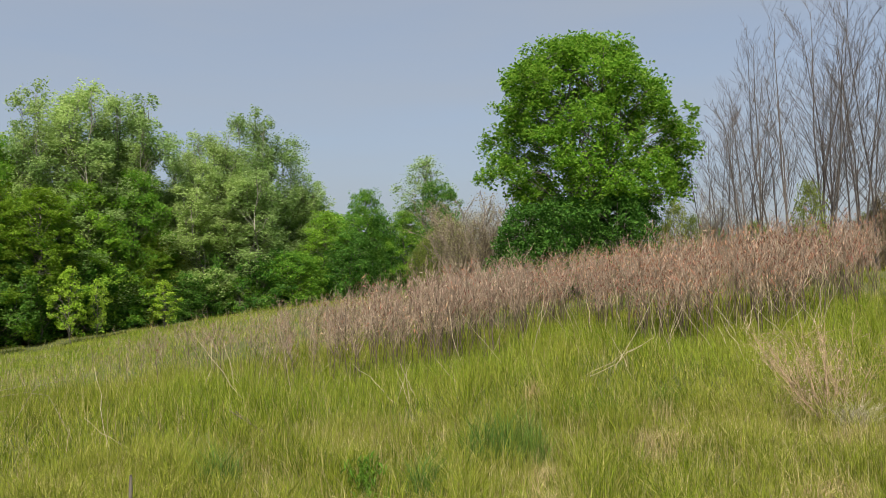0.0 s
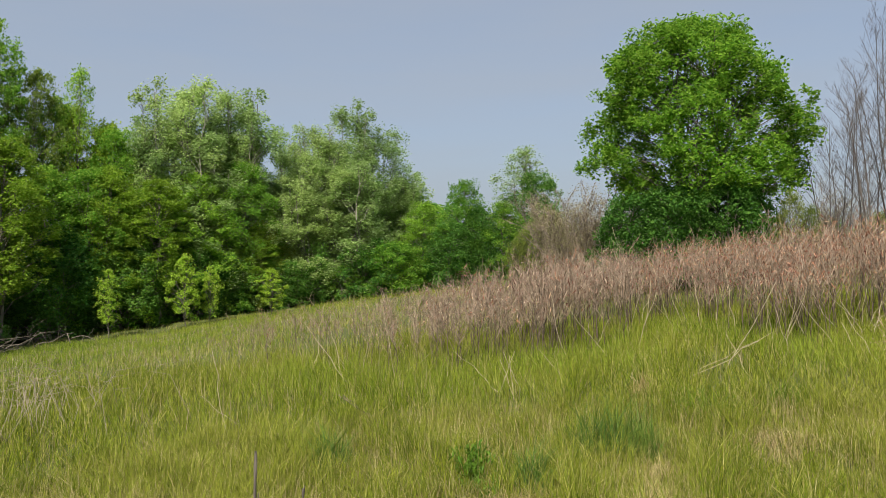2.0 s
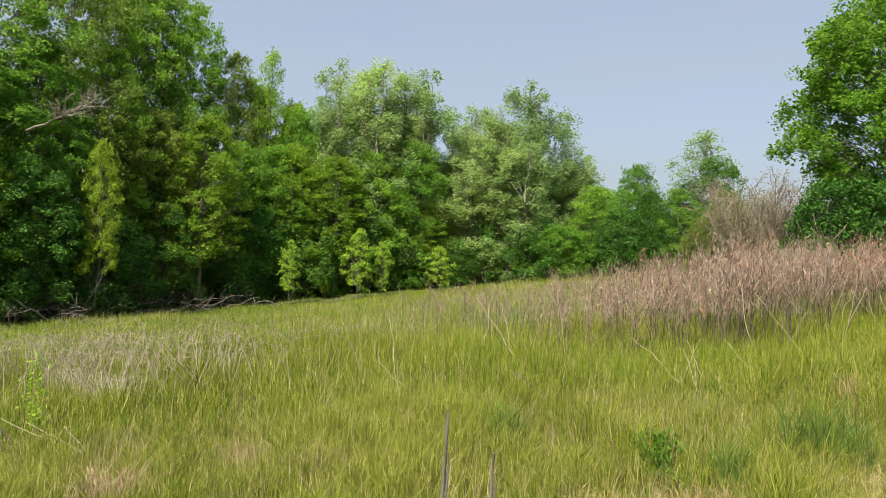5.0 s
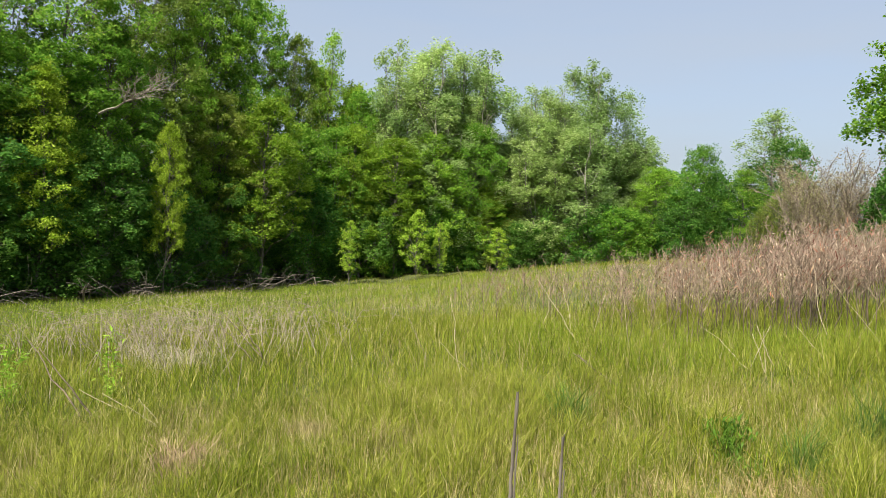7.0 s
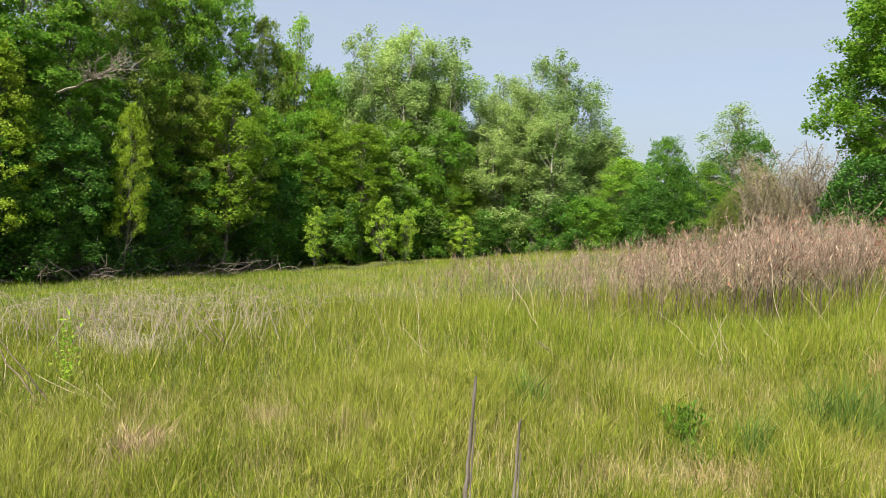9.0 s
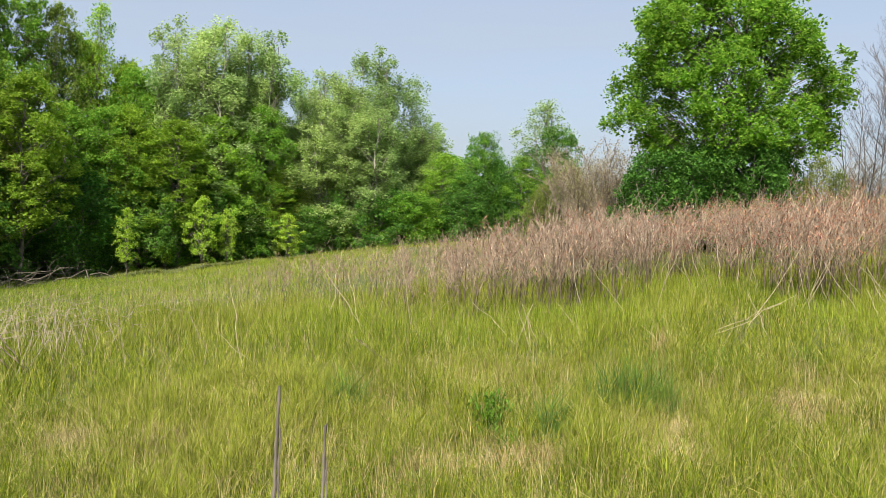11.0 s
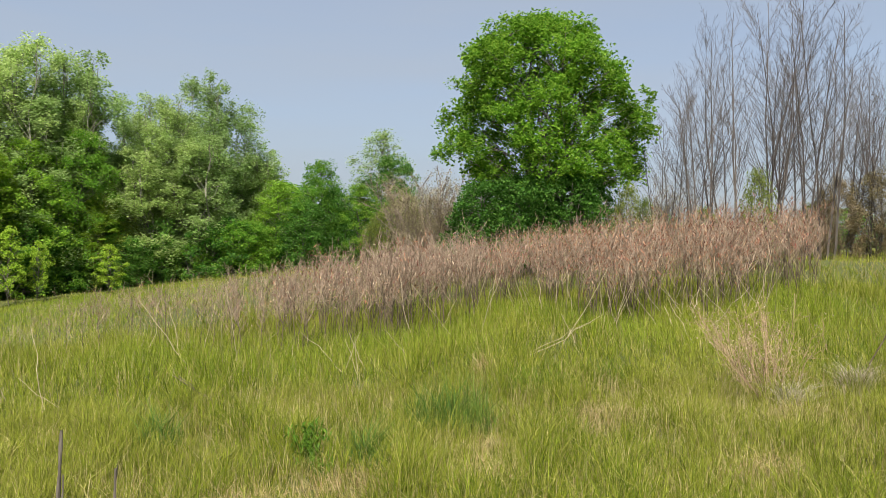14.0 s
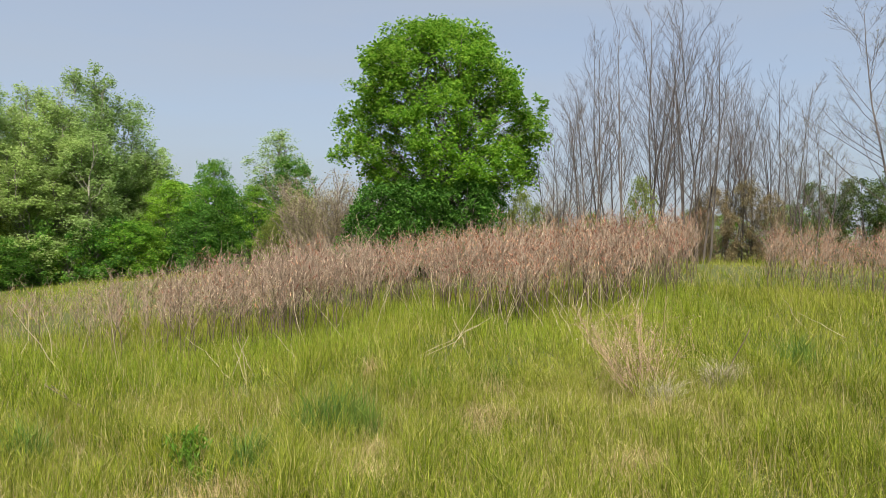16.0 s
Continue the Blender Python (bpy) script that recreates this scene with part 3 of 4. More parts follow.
def build_bare():
    g = np.random.default_rng(21)
    kinds = [bare_tree("bare_tree", "leafless grey-brown tree with several upright stems", 7.5, g, st, 0.13, 1.15) for st in (3, 2, 4, 3)]
    for i, (x, y, h) in enumerate(BARE["bare"]):
        place(kinds[i % 4], x, y, h * 0.99, 0.95 * h / 7.5, i * 67, USED)
    bud = [bare_tree("budding_tree", "tree with thin upright limbs just coming into leaf", 8.5, g, 3, 0.13, 1.4, TWIG_BARK, 1, 0.0038, 0.034)]
    for i, (x, y, h) in enumerate(BARE["bud"]):
        place(bud[0], x, y, h, h / 8.5 * 1.35, i * 100 + 20, USED)
    brush = [bare_tree("bare_shrub", "leafless greyish shrub of many thin stems", 3.2, g, 9, 0.32, 0.72, TAN_TWIG, 2, 0.006, 0.045, BUD_LEAF) for _ in range(2)]
    for i, (x, y, h) in enumerate(BARE["brush"]):
        place(brush[i % 2], x, y, h, h / 3.2 * 1.3, i * 50, USED)
    ced = leafy_tree("juniper_tree", "dark dull green bushy juniper behind the ridge", "tree", 4.0, 1.6, FULL, 44, 220, 50, 0.1, CEDAR_LEAF, BARK, g, 0.04, 0.08, bough_r=0.5, clump_r=0.3, flat=0.9, inner=0.3)
    for i, (x, y, h, r) in enumerate(BARE["cedar"]):
        place(ced, x, y, h, r, i * 120, USED)
    rus = leafy_tree("juniper_tree", "brownish bushy juniper among the bare trees", "tree", 4.0, 1.6, FULL, 40, 200, 44, 0.1, RUSSET_JUNIPER, BARK, g, 0.05, 0.06, stems=3, bough_r=0.5, clump_r=0.3, flat=0.9, inner=0.3)
    for i, (x, y, h, r) in enumerate(BARE["russet"]):
        place(rus, x, y, h, r, i * 70, USED)
    yb = leafy_tree("leafing_shrub", "yellow-green shrub coming into leaf", "shrub", 2.6, 1.1, FULL, 40, 200, 28, 0.08, BUD_GREEN, TWIG_BARK, g, 0.1, 0.03, stems=5, bough_r=0.35, clump_r=0.25, flat=1.0)
    for i, (x, y, h, r) in enumerate(BARE["shrub"]):
        place(yb, x, y, h, r, i * 130, USED)
    sp = [leafy_tree("sapling", "young light green sapling standing before the wood", "tree", 3.0, 0.7, ROUND, 30, 90, 26, 0.1, SAPLING_LEAF, BARK, g, 0.24, 0.022, bough_r=0.22, clump_r=0.17, flat=0.6, uneven=0.5) for _ in range(2)]
    for i, (x, y, h, r) in enumerate(BARE["sapling"]):
        place(sp[i % 2], x, y, h, r * 0.68, i * 110, USED)


build_bare()


# ---- undergrowth along the wood's edge, and the wood's depth ----
EDGE = [(-25.5, 8.0), (-24.2, 13.5), (-22.9, 18.0), (-22.2, 22.0), (-21.2, 26.5), (-18.7, 30.8), (-15.0, 33.4), (-11.2, 34.7), (-6.0, 35.6), (1.5, 37.5)]


def along_edge(f):
    n = len(EDGE) - 1
    i = min(n - 1, int(f * n))
    k = f * n - i
    a, b = np.array(EDGE[i]), np.array(EDGE[i + 1])
    t = (b - a) / np.linalg.norm(b - a)
    return a + (b - a) * k, np.array([-t[1], t[0]])


def build_undergrowth():
    g = np.random.default_rng(31)
    # three of four shrubs get the darkened leaf colour, as shade under the trees
    protos = [leafy_tree("understorey_shrub", "low green shrub at the foot of the wood", "shrub", 2.4, 1.2, FULL, 18, 72, 32, 0.13, mat, BARK, g, 0.08, 0.03, stems=3, bough_r=0.42, clump_r=0.34, flat=0.5, sides=3) for mat in (SHADE_TONED_LEAF, SHADE_TONED_LEAF, MAPLE_LEAF, SHADE_TONED_LEAF)]
    for i in range(48):
        p, nrm = along_edge((i + g.uniform(0, 1)) / 48)
        q = p + nrm * g.uniform(1.3, 3.2)
        place(protos[i % 4], q[0], q[1], g.uniform(1.3, 3.2), g.uniform(0.8, 1.5), g.uniform(0, 360), USED)
    for i in range(56):
        p, nrm = along_edge((i + g.uniform(0, 1)) / 56)
        q = p + nrm * g.uniform(6, 17)
        far = min(1.0, max(0.0, (q[0] + 22) / 22))
        place(PROTOS["F"][i % 2], q[0], q[1], g.uniform(7.0, 10.5) * (1 - 0.5 * far), g.uniform(2.0, 2.8), g.uniform(0, 360), USED)


build_undergrowth()


def build_far_row():
    """Low far trees beyond the ridge."""
    g = np.random.default_rng(33)
    for i in range(16):
        a = radians(70 - i * 3.2 + g.uniform(-1, 1))
        d = g.uniform(46, 60)
        place(PROTOS["m"][i % 2], d * math.cos(a), d * math.sin(a), g.uniform(1.6, 2.6), g.uniform(1.4, 2.0), i * 50, USED)


build_far_row()


# ---- dead weed stalks ----
def stalk_arrays(rng, H):
    segs, pods = [], []
    a = rng.uniform(0, 6.283)
    top = np.array([math.cos(a) * 0.16 * H * rng.uniform(0, 1), math.sin(a) * 0.16 * H * rng.uniform(0, 1), H])
    line = bent((0, 0, -0.1), top, rng, 5, 0.03)
    stem = tube_path(line, 0.0098, 0.005, 4)
    for k in range(int(rng.integers(6, 10))):
        f = rng.uniform(0.46, 0.97)
        p = np.array([np.interp(f * 5, range(6), line[:, i]) for i in range(3)])
        b = rng.uniform(0, 6.283)
        L = H * rng.uniform(0.2, 0.4)
        q = p + np.array([math.cos(b) * 0.55, math.sin(b) * 0.55, 0.8]) * L
        w = bent(p, q, rng, 2, 0.06)
        limb(w, 0.006, 0.003, segs)
        for j in range(3):
            e = w[1 + j % 2] + rng.normal(0, 0.1, 3) + [0, 0, 0.16]
            segs.append((w[1 + j % 2], e, 0.0038, 0.002))
            if j == 0:
                pods.append(e)
        pods += [q + rng.normal(0, 0.06, 3) for _ in range(3)]
    pods = np.array(pods)
    n = len(pods)
    ang = rng.uniform(0, 6.283, n)
    d = np.stack([np.cos(ang) * 0.5, np.sin(ang) * 0.5, rng.normal(0.1, 0.9, n)], 1)
    d /= np.linalg.norm(d, axis=1)[:, None]
    s = np.cross(d, rng.normal(0, 1, (n, 3)))
    s /= np.linalg.norm(s, axis=1)[:, None]
    L = rng.uniform(0.06, 0.15, n)[:, None]
    W = rng.uniform(0.005, 0.011, n)[:, None]
    pv = np.stack([pods - d * L / 2, pods + s * W, pods + d * L / 2, pods - s * W], 1).reshape(-1, 3)
    return stem, tubes(segs, 3), (pv, np.arange(4 * n).reshape(-1, 4))


def thicket_front(x):
    return np.interp(x, [-7.5, -5.5, -2.6, -0.5, 1.3, 1.9, 2.6, 3.2, 4.2, 5.8, 7.0, 8.2, 9.4, 10.2], [16.0, 13.5, 12.0, 12.2, 12.6, 14.8, 14.8, 12.3, 11.9, 12.0, 12.8, 14.2, 16.0, 17.2])


def build_thicket():
    g = np.random.default_rng(41)
    variants = [stalk_arrays(g, 1.45) for _ in range(14)]

    def swell(x, y):
        return 0.5 + 0.28 * math.sin(1.3 * x + 0.6 * y + 1) + 0.22 * math.sin(2.9 * x - 1.7 * y)
    spots = []
    while len(spots) < 1060:
        x = g.uniform(-8.5, 10.6)
        y = thicket_front(x) + g.uniform(0, 1) ** 1.2 * 7.5
        if y > 20.6 or (x > 6 and y > 19.3) or (y < 16 and abs(x - 0.178 * y) < 0.17):
            continue
        thin = np.interp(x, [-8.5, -3.6, -1.2], [0.05, 0.24, 1.0]) * np.interp(x, [8.2, 9.2, 10.0, 10.6], [1.0, 0.7, 0.35, 0.08]) * (0.45 + 0.8 * swell(x, y))
        if g.uniform(0, 1) < thin:
            spots.append((x, y, g.uniform(0.7, 1.1) * (0.88 + 0.26 * swell(x + 3, y)) * np.interp(x, [-8.5, -4, -1, 2], [0.6, 0.74, 0.94, 1.0]) * np.interp(y, [13, 19], [0.92, 0.7])))
    while len(spots) < 1390:
        x, y = g.uniform(8.5, 19), g.uniform(9.0, 16.5)
        d = math.hypot(x, y)
        if 15.4 < d < 19.5 and x > 0.7 * y:
            spots.append((x, y, g.uniform(0.5, 0.76)))
    spots.sort(key=lambda s: s[1] - thicket_front(s[0]) if s[0] < 9 else 50)
    stems = [(quads_mesh("stalk_stem", *a, STEM, True), quads_mesh("stalk_branches", *b, STALK), quads_mesh("stalk_pods", *c, POD), quads_mesh("grey_pods", *c, GREY_POD)) for a, b, c in variants]
    for i, (x, y, s) in enumerate(spots[:300]):
        st, br, pd, gp = stems[i % 14]
        grey = x < 1.9 and i % 3
        ob = tagged(new("dead_weed_stalk", st), "dry reddish-brown branched weed stalk standing in grass", "weed stalk", "stalks of the dead thicket")
        ob.matrix_basis = pose(x, y, float(ground_z(x, y)), 0, 0, g.uniform(0, 360))
        ob.scale = (s, s, s)
        tagged(part("branchwork", br, ob, "pale grey-brown forking twigs"), kind="stuff")
        tagged(part("seed_head", gp if grey else pd, ob, "curled grey-brown dry pods" if grey else "curled reddish dry pods"), kind="stuff")
    for which, mat, name, label in ((0, STEM, "dead_weed_stems", "dark upright stems of the dead weed thicket"), (1, STALK, "dead_weed_thicket", "dense thicket of dry grey-brown forking weed stalks"), (2, POD, "dry_seed_pods", "curled reddish and straw-coloured dry pods on the stalks"), (2, GREY_POD, "grey_seed_pods", "weathered grey-brown dry pods on the stalks")):
        pieces = []
        for i, (x, y, s) in enumerate(spots[300:]):
            if which == 2 and (mat == GREY_POD) != (x < 1.9 and i % 3 > 0):
                continue
            v, f = variants[i % 14][which]
            a = (i * 2.399) % 6.283
            c, sn = math.cos(a), math.sin(a)
            r = v @ np.array([[c, sn, 0], [-sn, c, 0], [0, 0, 1]]) * s
            pieces.append((r + [x, y, float(ground_z(x, y))], f))
        tagged(new(name, quads_mesh(name, *joined(*pieces), mat)), label, "weed thicket", kind="stuff")


build_thicket()


# ---- grass ----
def blades(x, y, length, width, lean, rng, two=True):
    n = len(x)
    ang = rng.uniform(0, 6.283, n)
    dx, dy = np.cos(ang), np.sin(ang)
    z = ground_z(x, y)
    root = np.stack([x, y, z - 0.02], 1)
    face = rng.uniform(0, 6.283, n)
    side = np.stack([np.cos(face), np.sin(face), np.zeros(n)], 1) * (width / 2)[:, None]
    out = np.stack([dx, dy, np.zeros(n)], 1)
    mid = root + out * (length * lean * 0.3)[:, None] + np.array([0, 0, 1]) * (length * 0.6)[:, None]
    tip = root + out * (length * lean)[:, None] + np.array([0, 0, 1]) * (length * np.sqrt(np.clip(1 - lean * lean * 0.6, 0.1, 1)))[:, None]
    if two:
        verts = np.stack([root - side, root + side, mid + side * 0.8, mid - side * 0.8, tip + side * 0.12, tip - side * 0.12], 1).reshape(-1, 3)
        f = np.array([[0, 1, 2, 3], [3, 2, 4, 5]])
        return verts, (f[None] + 6 * np.arange(n)[:, None, None]).reshape(-1, 4)
    verts = np.stack([root - side, root + side, tip + side * 0.2, tip - side * 0.2], 1).reshape(-1, 3)
    return verts, np.arange(4 * n).reshape(-1, 4)


def wedge(n, r0, r1, rng, a0=45, a1=149):
    """Even spread of points over a ring sector, angles from +x."""
    a = np.radians(rng.uniform(a0, a1, n) + rng.normal(0, 2.5, n))
    r = np.sqrt(rng.uniform(r0 * r0, r1 * r1, n))
    return r * np.cos(a), r * np.sin(a)


def inside_wood(x, y):
    ex, ey = np.array([p[0] for p in EDGE]), np.array([p[1] for p in EDGE])
    return (x < np.interp(y, ey, ex)) | ((y > np.interp(x, ex, ey)) & (x > -17))


TUFTS = [(0.4, 6.9, 0.27, 0.56), (0.72, 7.05, 0.25, 0.54), (1.6, 8.2, 0.36, 0.46), (5.95, 7.8, 0.26, 0.42), (-2.05, 6.8, 0.2, 0.46), (-0.2, 5.9, 0.16, 0.42), (2.5, 8.5, 0.22, 0.42)]
DRY_SPOTS = [(1.85, 7.0, 0.55), (0.9, 6.3, 0.4), (-0.3, 5.5, 0.42), (0.75, 5.5, 0.35), (-1.05, 5.3, 0.35), (-3.5, 5.8, 0.42), (-4.4, 6.2, 0.3), (3.6, 6.5, 0.35), (2.6, 5.2, 0.4)]
BARE_SPOTS = [(a, b, c) for a, b, c, _ in TUFTS] + DRY_SPOTS


def build_grass():
    g = np.random.default_rng(51)
    pieces = []
    waves = [(g.uniform(0, 6.283), g.uniform(2.5, 14), g.uniform(0, 6.283)) for _ in range(9)]

    def clumped(x, y):
        c = sum(np.sin((x * math.cos(a) + y * math.sin(a)) * k + p) for a, k, p in waves)
        return np.clip(1 + 0.16 * c, 0.45, 1.6)

    for n, r0, r1, h, w, two in ((9000, 0.1, 4.0, 0.26, 0.007, True), (132000, 4.0, 9, 0.255, 0.0054, True), (115000, 9, 16.5, 0.23, 0.0115, False), (85000, 16.5, 40, 0.16, 0.02, False)):
        x, y = wedge(n, r0, r1, g)
        keep = ~inside_wood(x, y)
        for cx, cy, cr in BARE_SPOTS:
            keep &= ((x - cx) ** 2 + ((y - cy) / 0.7) ** 2 > (cr * 0.9) ** 2) | (g.uniform(0, 1, len(x)) < 0.4)
        x, y = x[keep], y[keep]
        m = len(x)
        tall = (0.8 + 0.4 * (0.5 + 0.5 * np.sin(1.1 * x + 0.7 * y) * np.sin(0.8 * y - 0.5 * x + 1))) * clumped(x, y)
        tall *= np.interp(x, [-16, -9], [0.72, 1.0])
        lean = np.where(g.uniform(0, 1, m) < 0.42, g.uniform(0.5, 0.95, m), g.uniform(0.05, 0.55, m))
        pieces.append(blades(x, y, h * tall * g.uniform(0.55, 1.35, m), w * g.uniform(0.6, 1.3, m), lean, g, two))
    for n, r0, r1, h, w, a0, a1 in ((22000, 0.15, 5.5, 0.25, 0.011, 142, 404), (26000, 5.5, 15, 0.24, 0.019, 148, 402), (18000, 15, 28, 0.2, 0.03, 148, 402)):
        x, y = wedge(n, r0, r1, g, a0, a1)
        keep = ~inside_wood(x, y) & (g.uniform(0, 1, n) < np.interp(np.hypot(x, y), [20, 28], [1, 0.15]))
        x, y = x[keep], y[keep]
        m = len(x)
        pieces.append(blades(x, y, h * g.uniform(0.55, 1.35, m), w * g.uniform(0.6, 1.3, m), g.uniform(0.05, 0.9, m), g, False))
    tagged(new("meadow_grass", quads_mesh("meadow_grass", *joined(*pieces), GRASS)), "tall yellow-green meadow grass", "grass", kind="stuff")
    x, y = wedge(80000, 6, 33, g, 105, 150)
    keep = ~inside_wood(x, y) & (g.uniform(0, 1, len(x)) < np.interp(x, [-12, -3], [1, 0]))
    x, y = x[keep], y[keep]
    m = len(x)
    v, f = blades(x, y, 0.17 * g.uniform(0.6, 1.3, m), 0.012 * g.uniform(0.6, 1.3, m), g.uniform(0.05, 0.7, m), g, False)
    tagged(new("lush_grass", quads_mesh("lush_grass", v, f, LUSH_GRASS)), "short lush green grass before the wood", "grass", kind="stuff")
    x = g.uniform(-5, 7.4, 15000)
    y = thicket_front(x) + g.normal(-0.6, 1.1, len(x))
    m = len(x)
    v, f = blades(x, y, 0.36 * g.uniform(0.5, 1.3, m), 0.006 * g.uniform(0.6, 1.3, m), g.uniform(0.05, 0.6, m), g, False)
    tagged(new("lush_grass", quads_mesh("lush_grass", v, f, LUSH_GRASS)), "tall fresh green grass along the thicket", "grass", kind="stuff")
    pieces = []
    for n, r0, r1, h, w in ((23000, 3.5, 9, 0.31, 0.0034), (11000, 9, 20, 0.4, 0.005), (5000, 20, 36, 0.24, 0.007)):
        x, y = wedge(n, r0, r1, g)
        keep = ~inside_wood(x, y)
        x, y = x[keep], y[keep]
        m = len(x)
        pieces.append(blades(x, y, h * g.uniform(0.6, 1.3, m), w * g.uniform(0.6, 1.3, m), g.uniform(0.02, 0.95, m), g, r0 < 9))
    tagged(new("dry_grass", quads_mesh("dry_grass", *joined(*pieces), DRY_GRASS)), "last year's straw-coloured grass stems", "grass", kind="stuff")


def build_dead_stems():
    """Thin dead stems that stand above the grass between the thicket and the wood."""
    g = np.random.default_rng(52)
    x, y = wedge(9000, 9.5, 29, g, 94, 138)
    drift = 0.5 + 0.5 * np.sin(0.8 * x + 0.5 * y) * np.sin(0.55 * y - 0.4 * x + 2)
    keep = ~inside_wood(x, y) & (g.uniform(0, 1, len(x)) < 0.2 + 0.8 * drift) & (g.uniform(0, 1, len(x)) < np.interp(y, [9, 12], [0.3, 1]))
    x, y = x[keep], y[keep]
    m = len(x)
    v, f = blades(x, y, 0.3 * g.uniform(0.5, 1.4, m), 0.0065 * g.uniform(0.6, 1.3, m), g.uniform(0.02, 0.7, m), g, False)
    tagged(new("dead_stems", quads_mesh("dead_stems", v, f, FLUFF)), "thin scattered dead stems above the grass", "grass", kind="stuff")


build_grass()
build_dead_stems()


# ---- loose plants in the meadow ----
def rod_mesh(name, p, q, r, mat, rng):
    return quads_mesh(name, *tube_path(bent(p, q, rng, 6, 0.025), r, r * 0.45), mat, True)


STRAWS = [(1.83, 10.16, 0.38, 2.89, 10.23, 0.97), (2.07, 10.22, 0.54, 2.70, 10.18, 0.86), (2.34, 10.36, 0.47, 3.03, 10.51, 1.62), (2.55, 10.01, 0.37, 2.37, 10.56, 0.95), (-0.47, 9.88, 0.18, -0.52, 9.98, 0.66), (-0.52, 9.98, 0.62, -0.60, 9.97, 0.72), (-0.52, 9.98, 0.62, -0.45, 9.98, 0.73), (0.30, 11.80, 0.37, 0.06, 12.20, 1.46), (7.51, 9.96, 1.03, 7.35, 10.08, 1.34), (7.39, 9.05, 0.89, 7.25, 9.53, 1.09), (4.16, 10.23, 0.57, 4.05, 10.92, 1.19), (-0.74, 10.16, 0.23, -1.41, 11.39, 0.57), (0.13, 10.80, 0.36, -0.15, 10.99, 0.67)]
STRAWS_BY_THE_WOOD = [(-6.03, 5.86, -0.45, -7.03, 5.80, -0.20), (-6.18, 5.85, -0.37, -6.74, 5.84, -0.21), (-5.96, 5.65, -0.43, -5.95, 5.65, -0.18), (-5.95, 5.65, -0.18, -5.99, 5.61, -0.12), (-5.99, 5.61, -0.12, -6.06, 5.54, -0.19), (-7.99, 6.22, -0.31, -8.14, 6.34, 0.05), (-0.51, 9.96, 0.26, -0.65, 10.06, 0.61), (-4.04, 8.98, -0.02, -4.35, 9.28, 0.82), (-4.12, 9.06, 0.10, -4.37, 9.06, 0.23)]
DARK_STEMS = [(-6.93, 5.92, -0.51, -7.59, 5.75, 0.18), (-7.32, 5.93, -0.26, -8.14, 6.02, 0.18), (-6.93, 8.78, -0.25, -7.76, 8.75, 0.37), (-7.05, 8.82, -0.17, -7.57, 8.92, 0.30), (-7.30, 8.87, -0.04, -8.00, 9.07, 0.12), (4.80, 7.34, 0.62, 5.01, 7.32, 1.05), (-2.22, 8.89, 0.09, -2.58, 9.22, 0.24), (-2.11, 8.64, 0.15, -2.57, 8.95, 0.29), (-1.33, 5.55, -0.01, -1.52, 5.71, 0.05), (-1.40, 5.72, -0.15, -1.60, 5.88, 0.01)]


def build_rods():
    g = np.random.default_rng(61)
    for rows, name, label, r, mat in ((STRAWS, "pale_straw", "long pale dry stem lying across the grass", 0.005, STRAW_STALK), (STRAWS_BY_THE_WOOD, "pale_straw", "broken pale dry stem in the grass", 0.005, STRAW_STALK), (DARK_STEMS, "dark_stem", "dark dry leaning weed stem", 0.011, STEM)):
        for a, b, c, d, e, f in rows:
            p, q = np.array((a, b, c)), np.array((d, e, f))
            lift = float(ground_z(a, b)) - 0.03
            down = (q - p) / np.linalg.norm(q - p)
            low = p - down * min(0.25, max(0.0, (p[2] - lift) / max(0.35, abs(down[2]))))
            low[2] = min(low[2], lift + 0.12)
            tagged(new(name, rod_mesh(name, low, q, r, mat, g)), label, "dry stem")


build_rods()


def build_leaning_straws():
    """Pale broken stems that stand aslant along the front of the thicket."""
    g = np.random.default_rng(71)
    for i in range(64):
        x = g.uniform(2.4, 6.8) if i % 4 else g.uniform(-4.5, 2.4)
        y = float(thicket_front(x)) + g.uniform(-0.7, 0.9)
        z = float(ground_z(x, y))
        a, t, L = g.uniform(0, 6.283), g.uniform(0.15, 0.9), g.uniform(0.7, 1.35)
        q = np.array((x + math.cos(a) * t * L, y + math.sin(a) * t * L * 0.6, z + L * math.sqrt(1 - t * t * 0.8)))
        tagged(new("leaning_straw", rod_mesh("leaning_straw", np.array((x, y, z - 0.05)), q, g.uniform(0.004, 0.0075), STRAW_STALK, g)), "pale dry stem leaning before the thicket", "dry stem", "leaning straws")


build_leaning_straws()


def build_sticks():
    g = np.random.default_rng(62)
    for x, y, top in ((-1.54, 3.61, 0.86), (-1.35, 3.78, 0.64)):
        z = float(ground_z(x, y))
        h = top - z
        ob = new("dead_stick", quads_mesh("dead_stick", *tube_path(bent((0, 0, -0.1), (0.02, 0.01, h), g, 16, 0.005), 0.0115, 0.0075, 8, 0.32, g), BRUSH_WOOD))
        ob.matrix_basis = pose(x, y, z)
        tagged(ob, "weathered grey split weed stem standing upright in grass", "dead stem", "sticks in the foreground")
        part("split_stem", quads_mesh("split_stem", *tube_path(bent((0.022, 0.004, -0.1), (0.034, 0.008, h * 0.8), g, 13, 0.006), 0.006, 0.0035, 6, 0.35, g), BRUSH_WOOD), ob)


build_sticks()


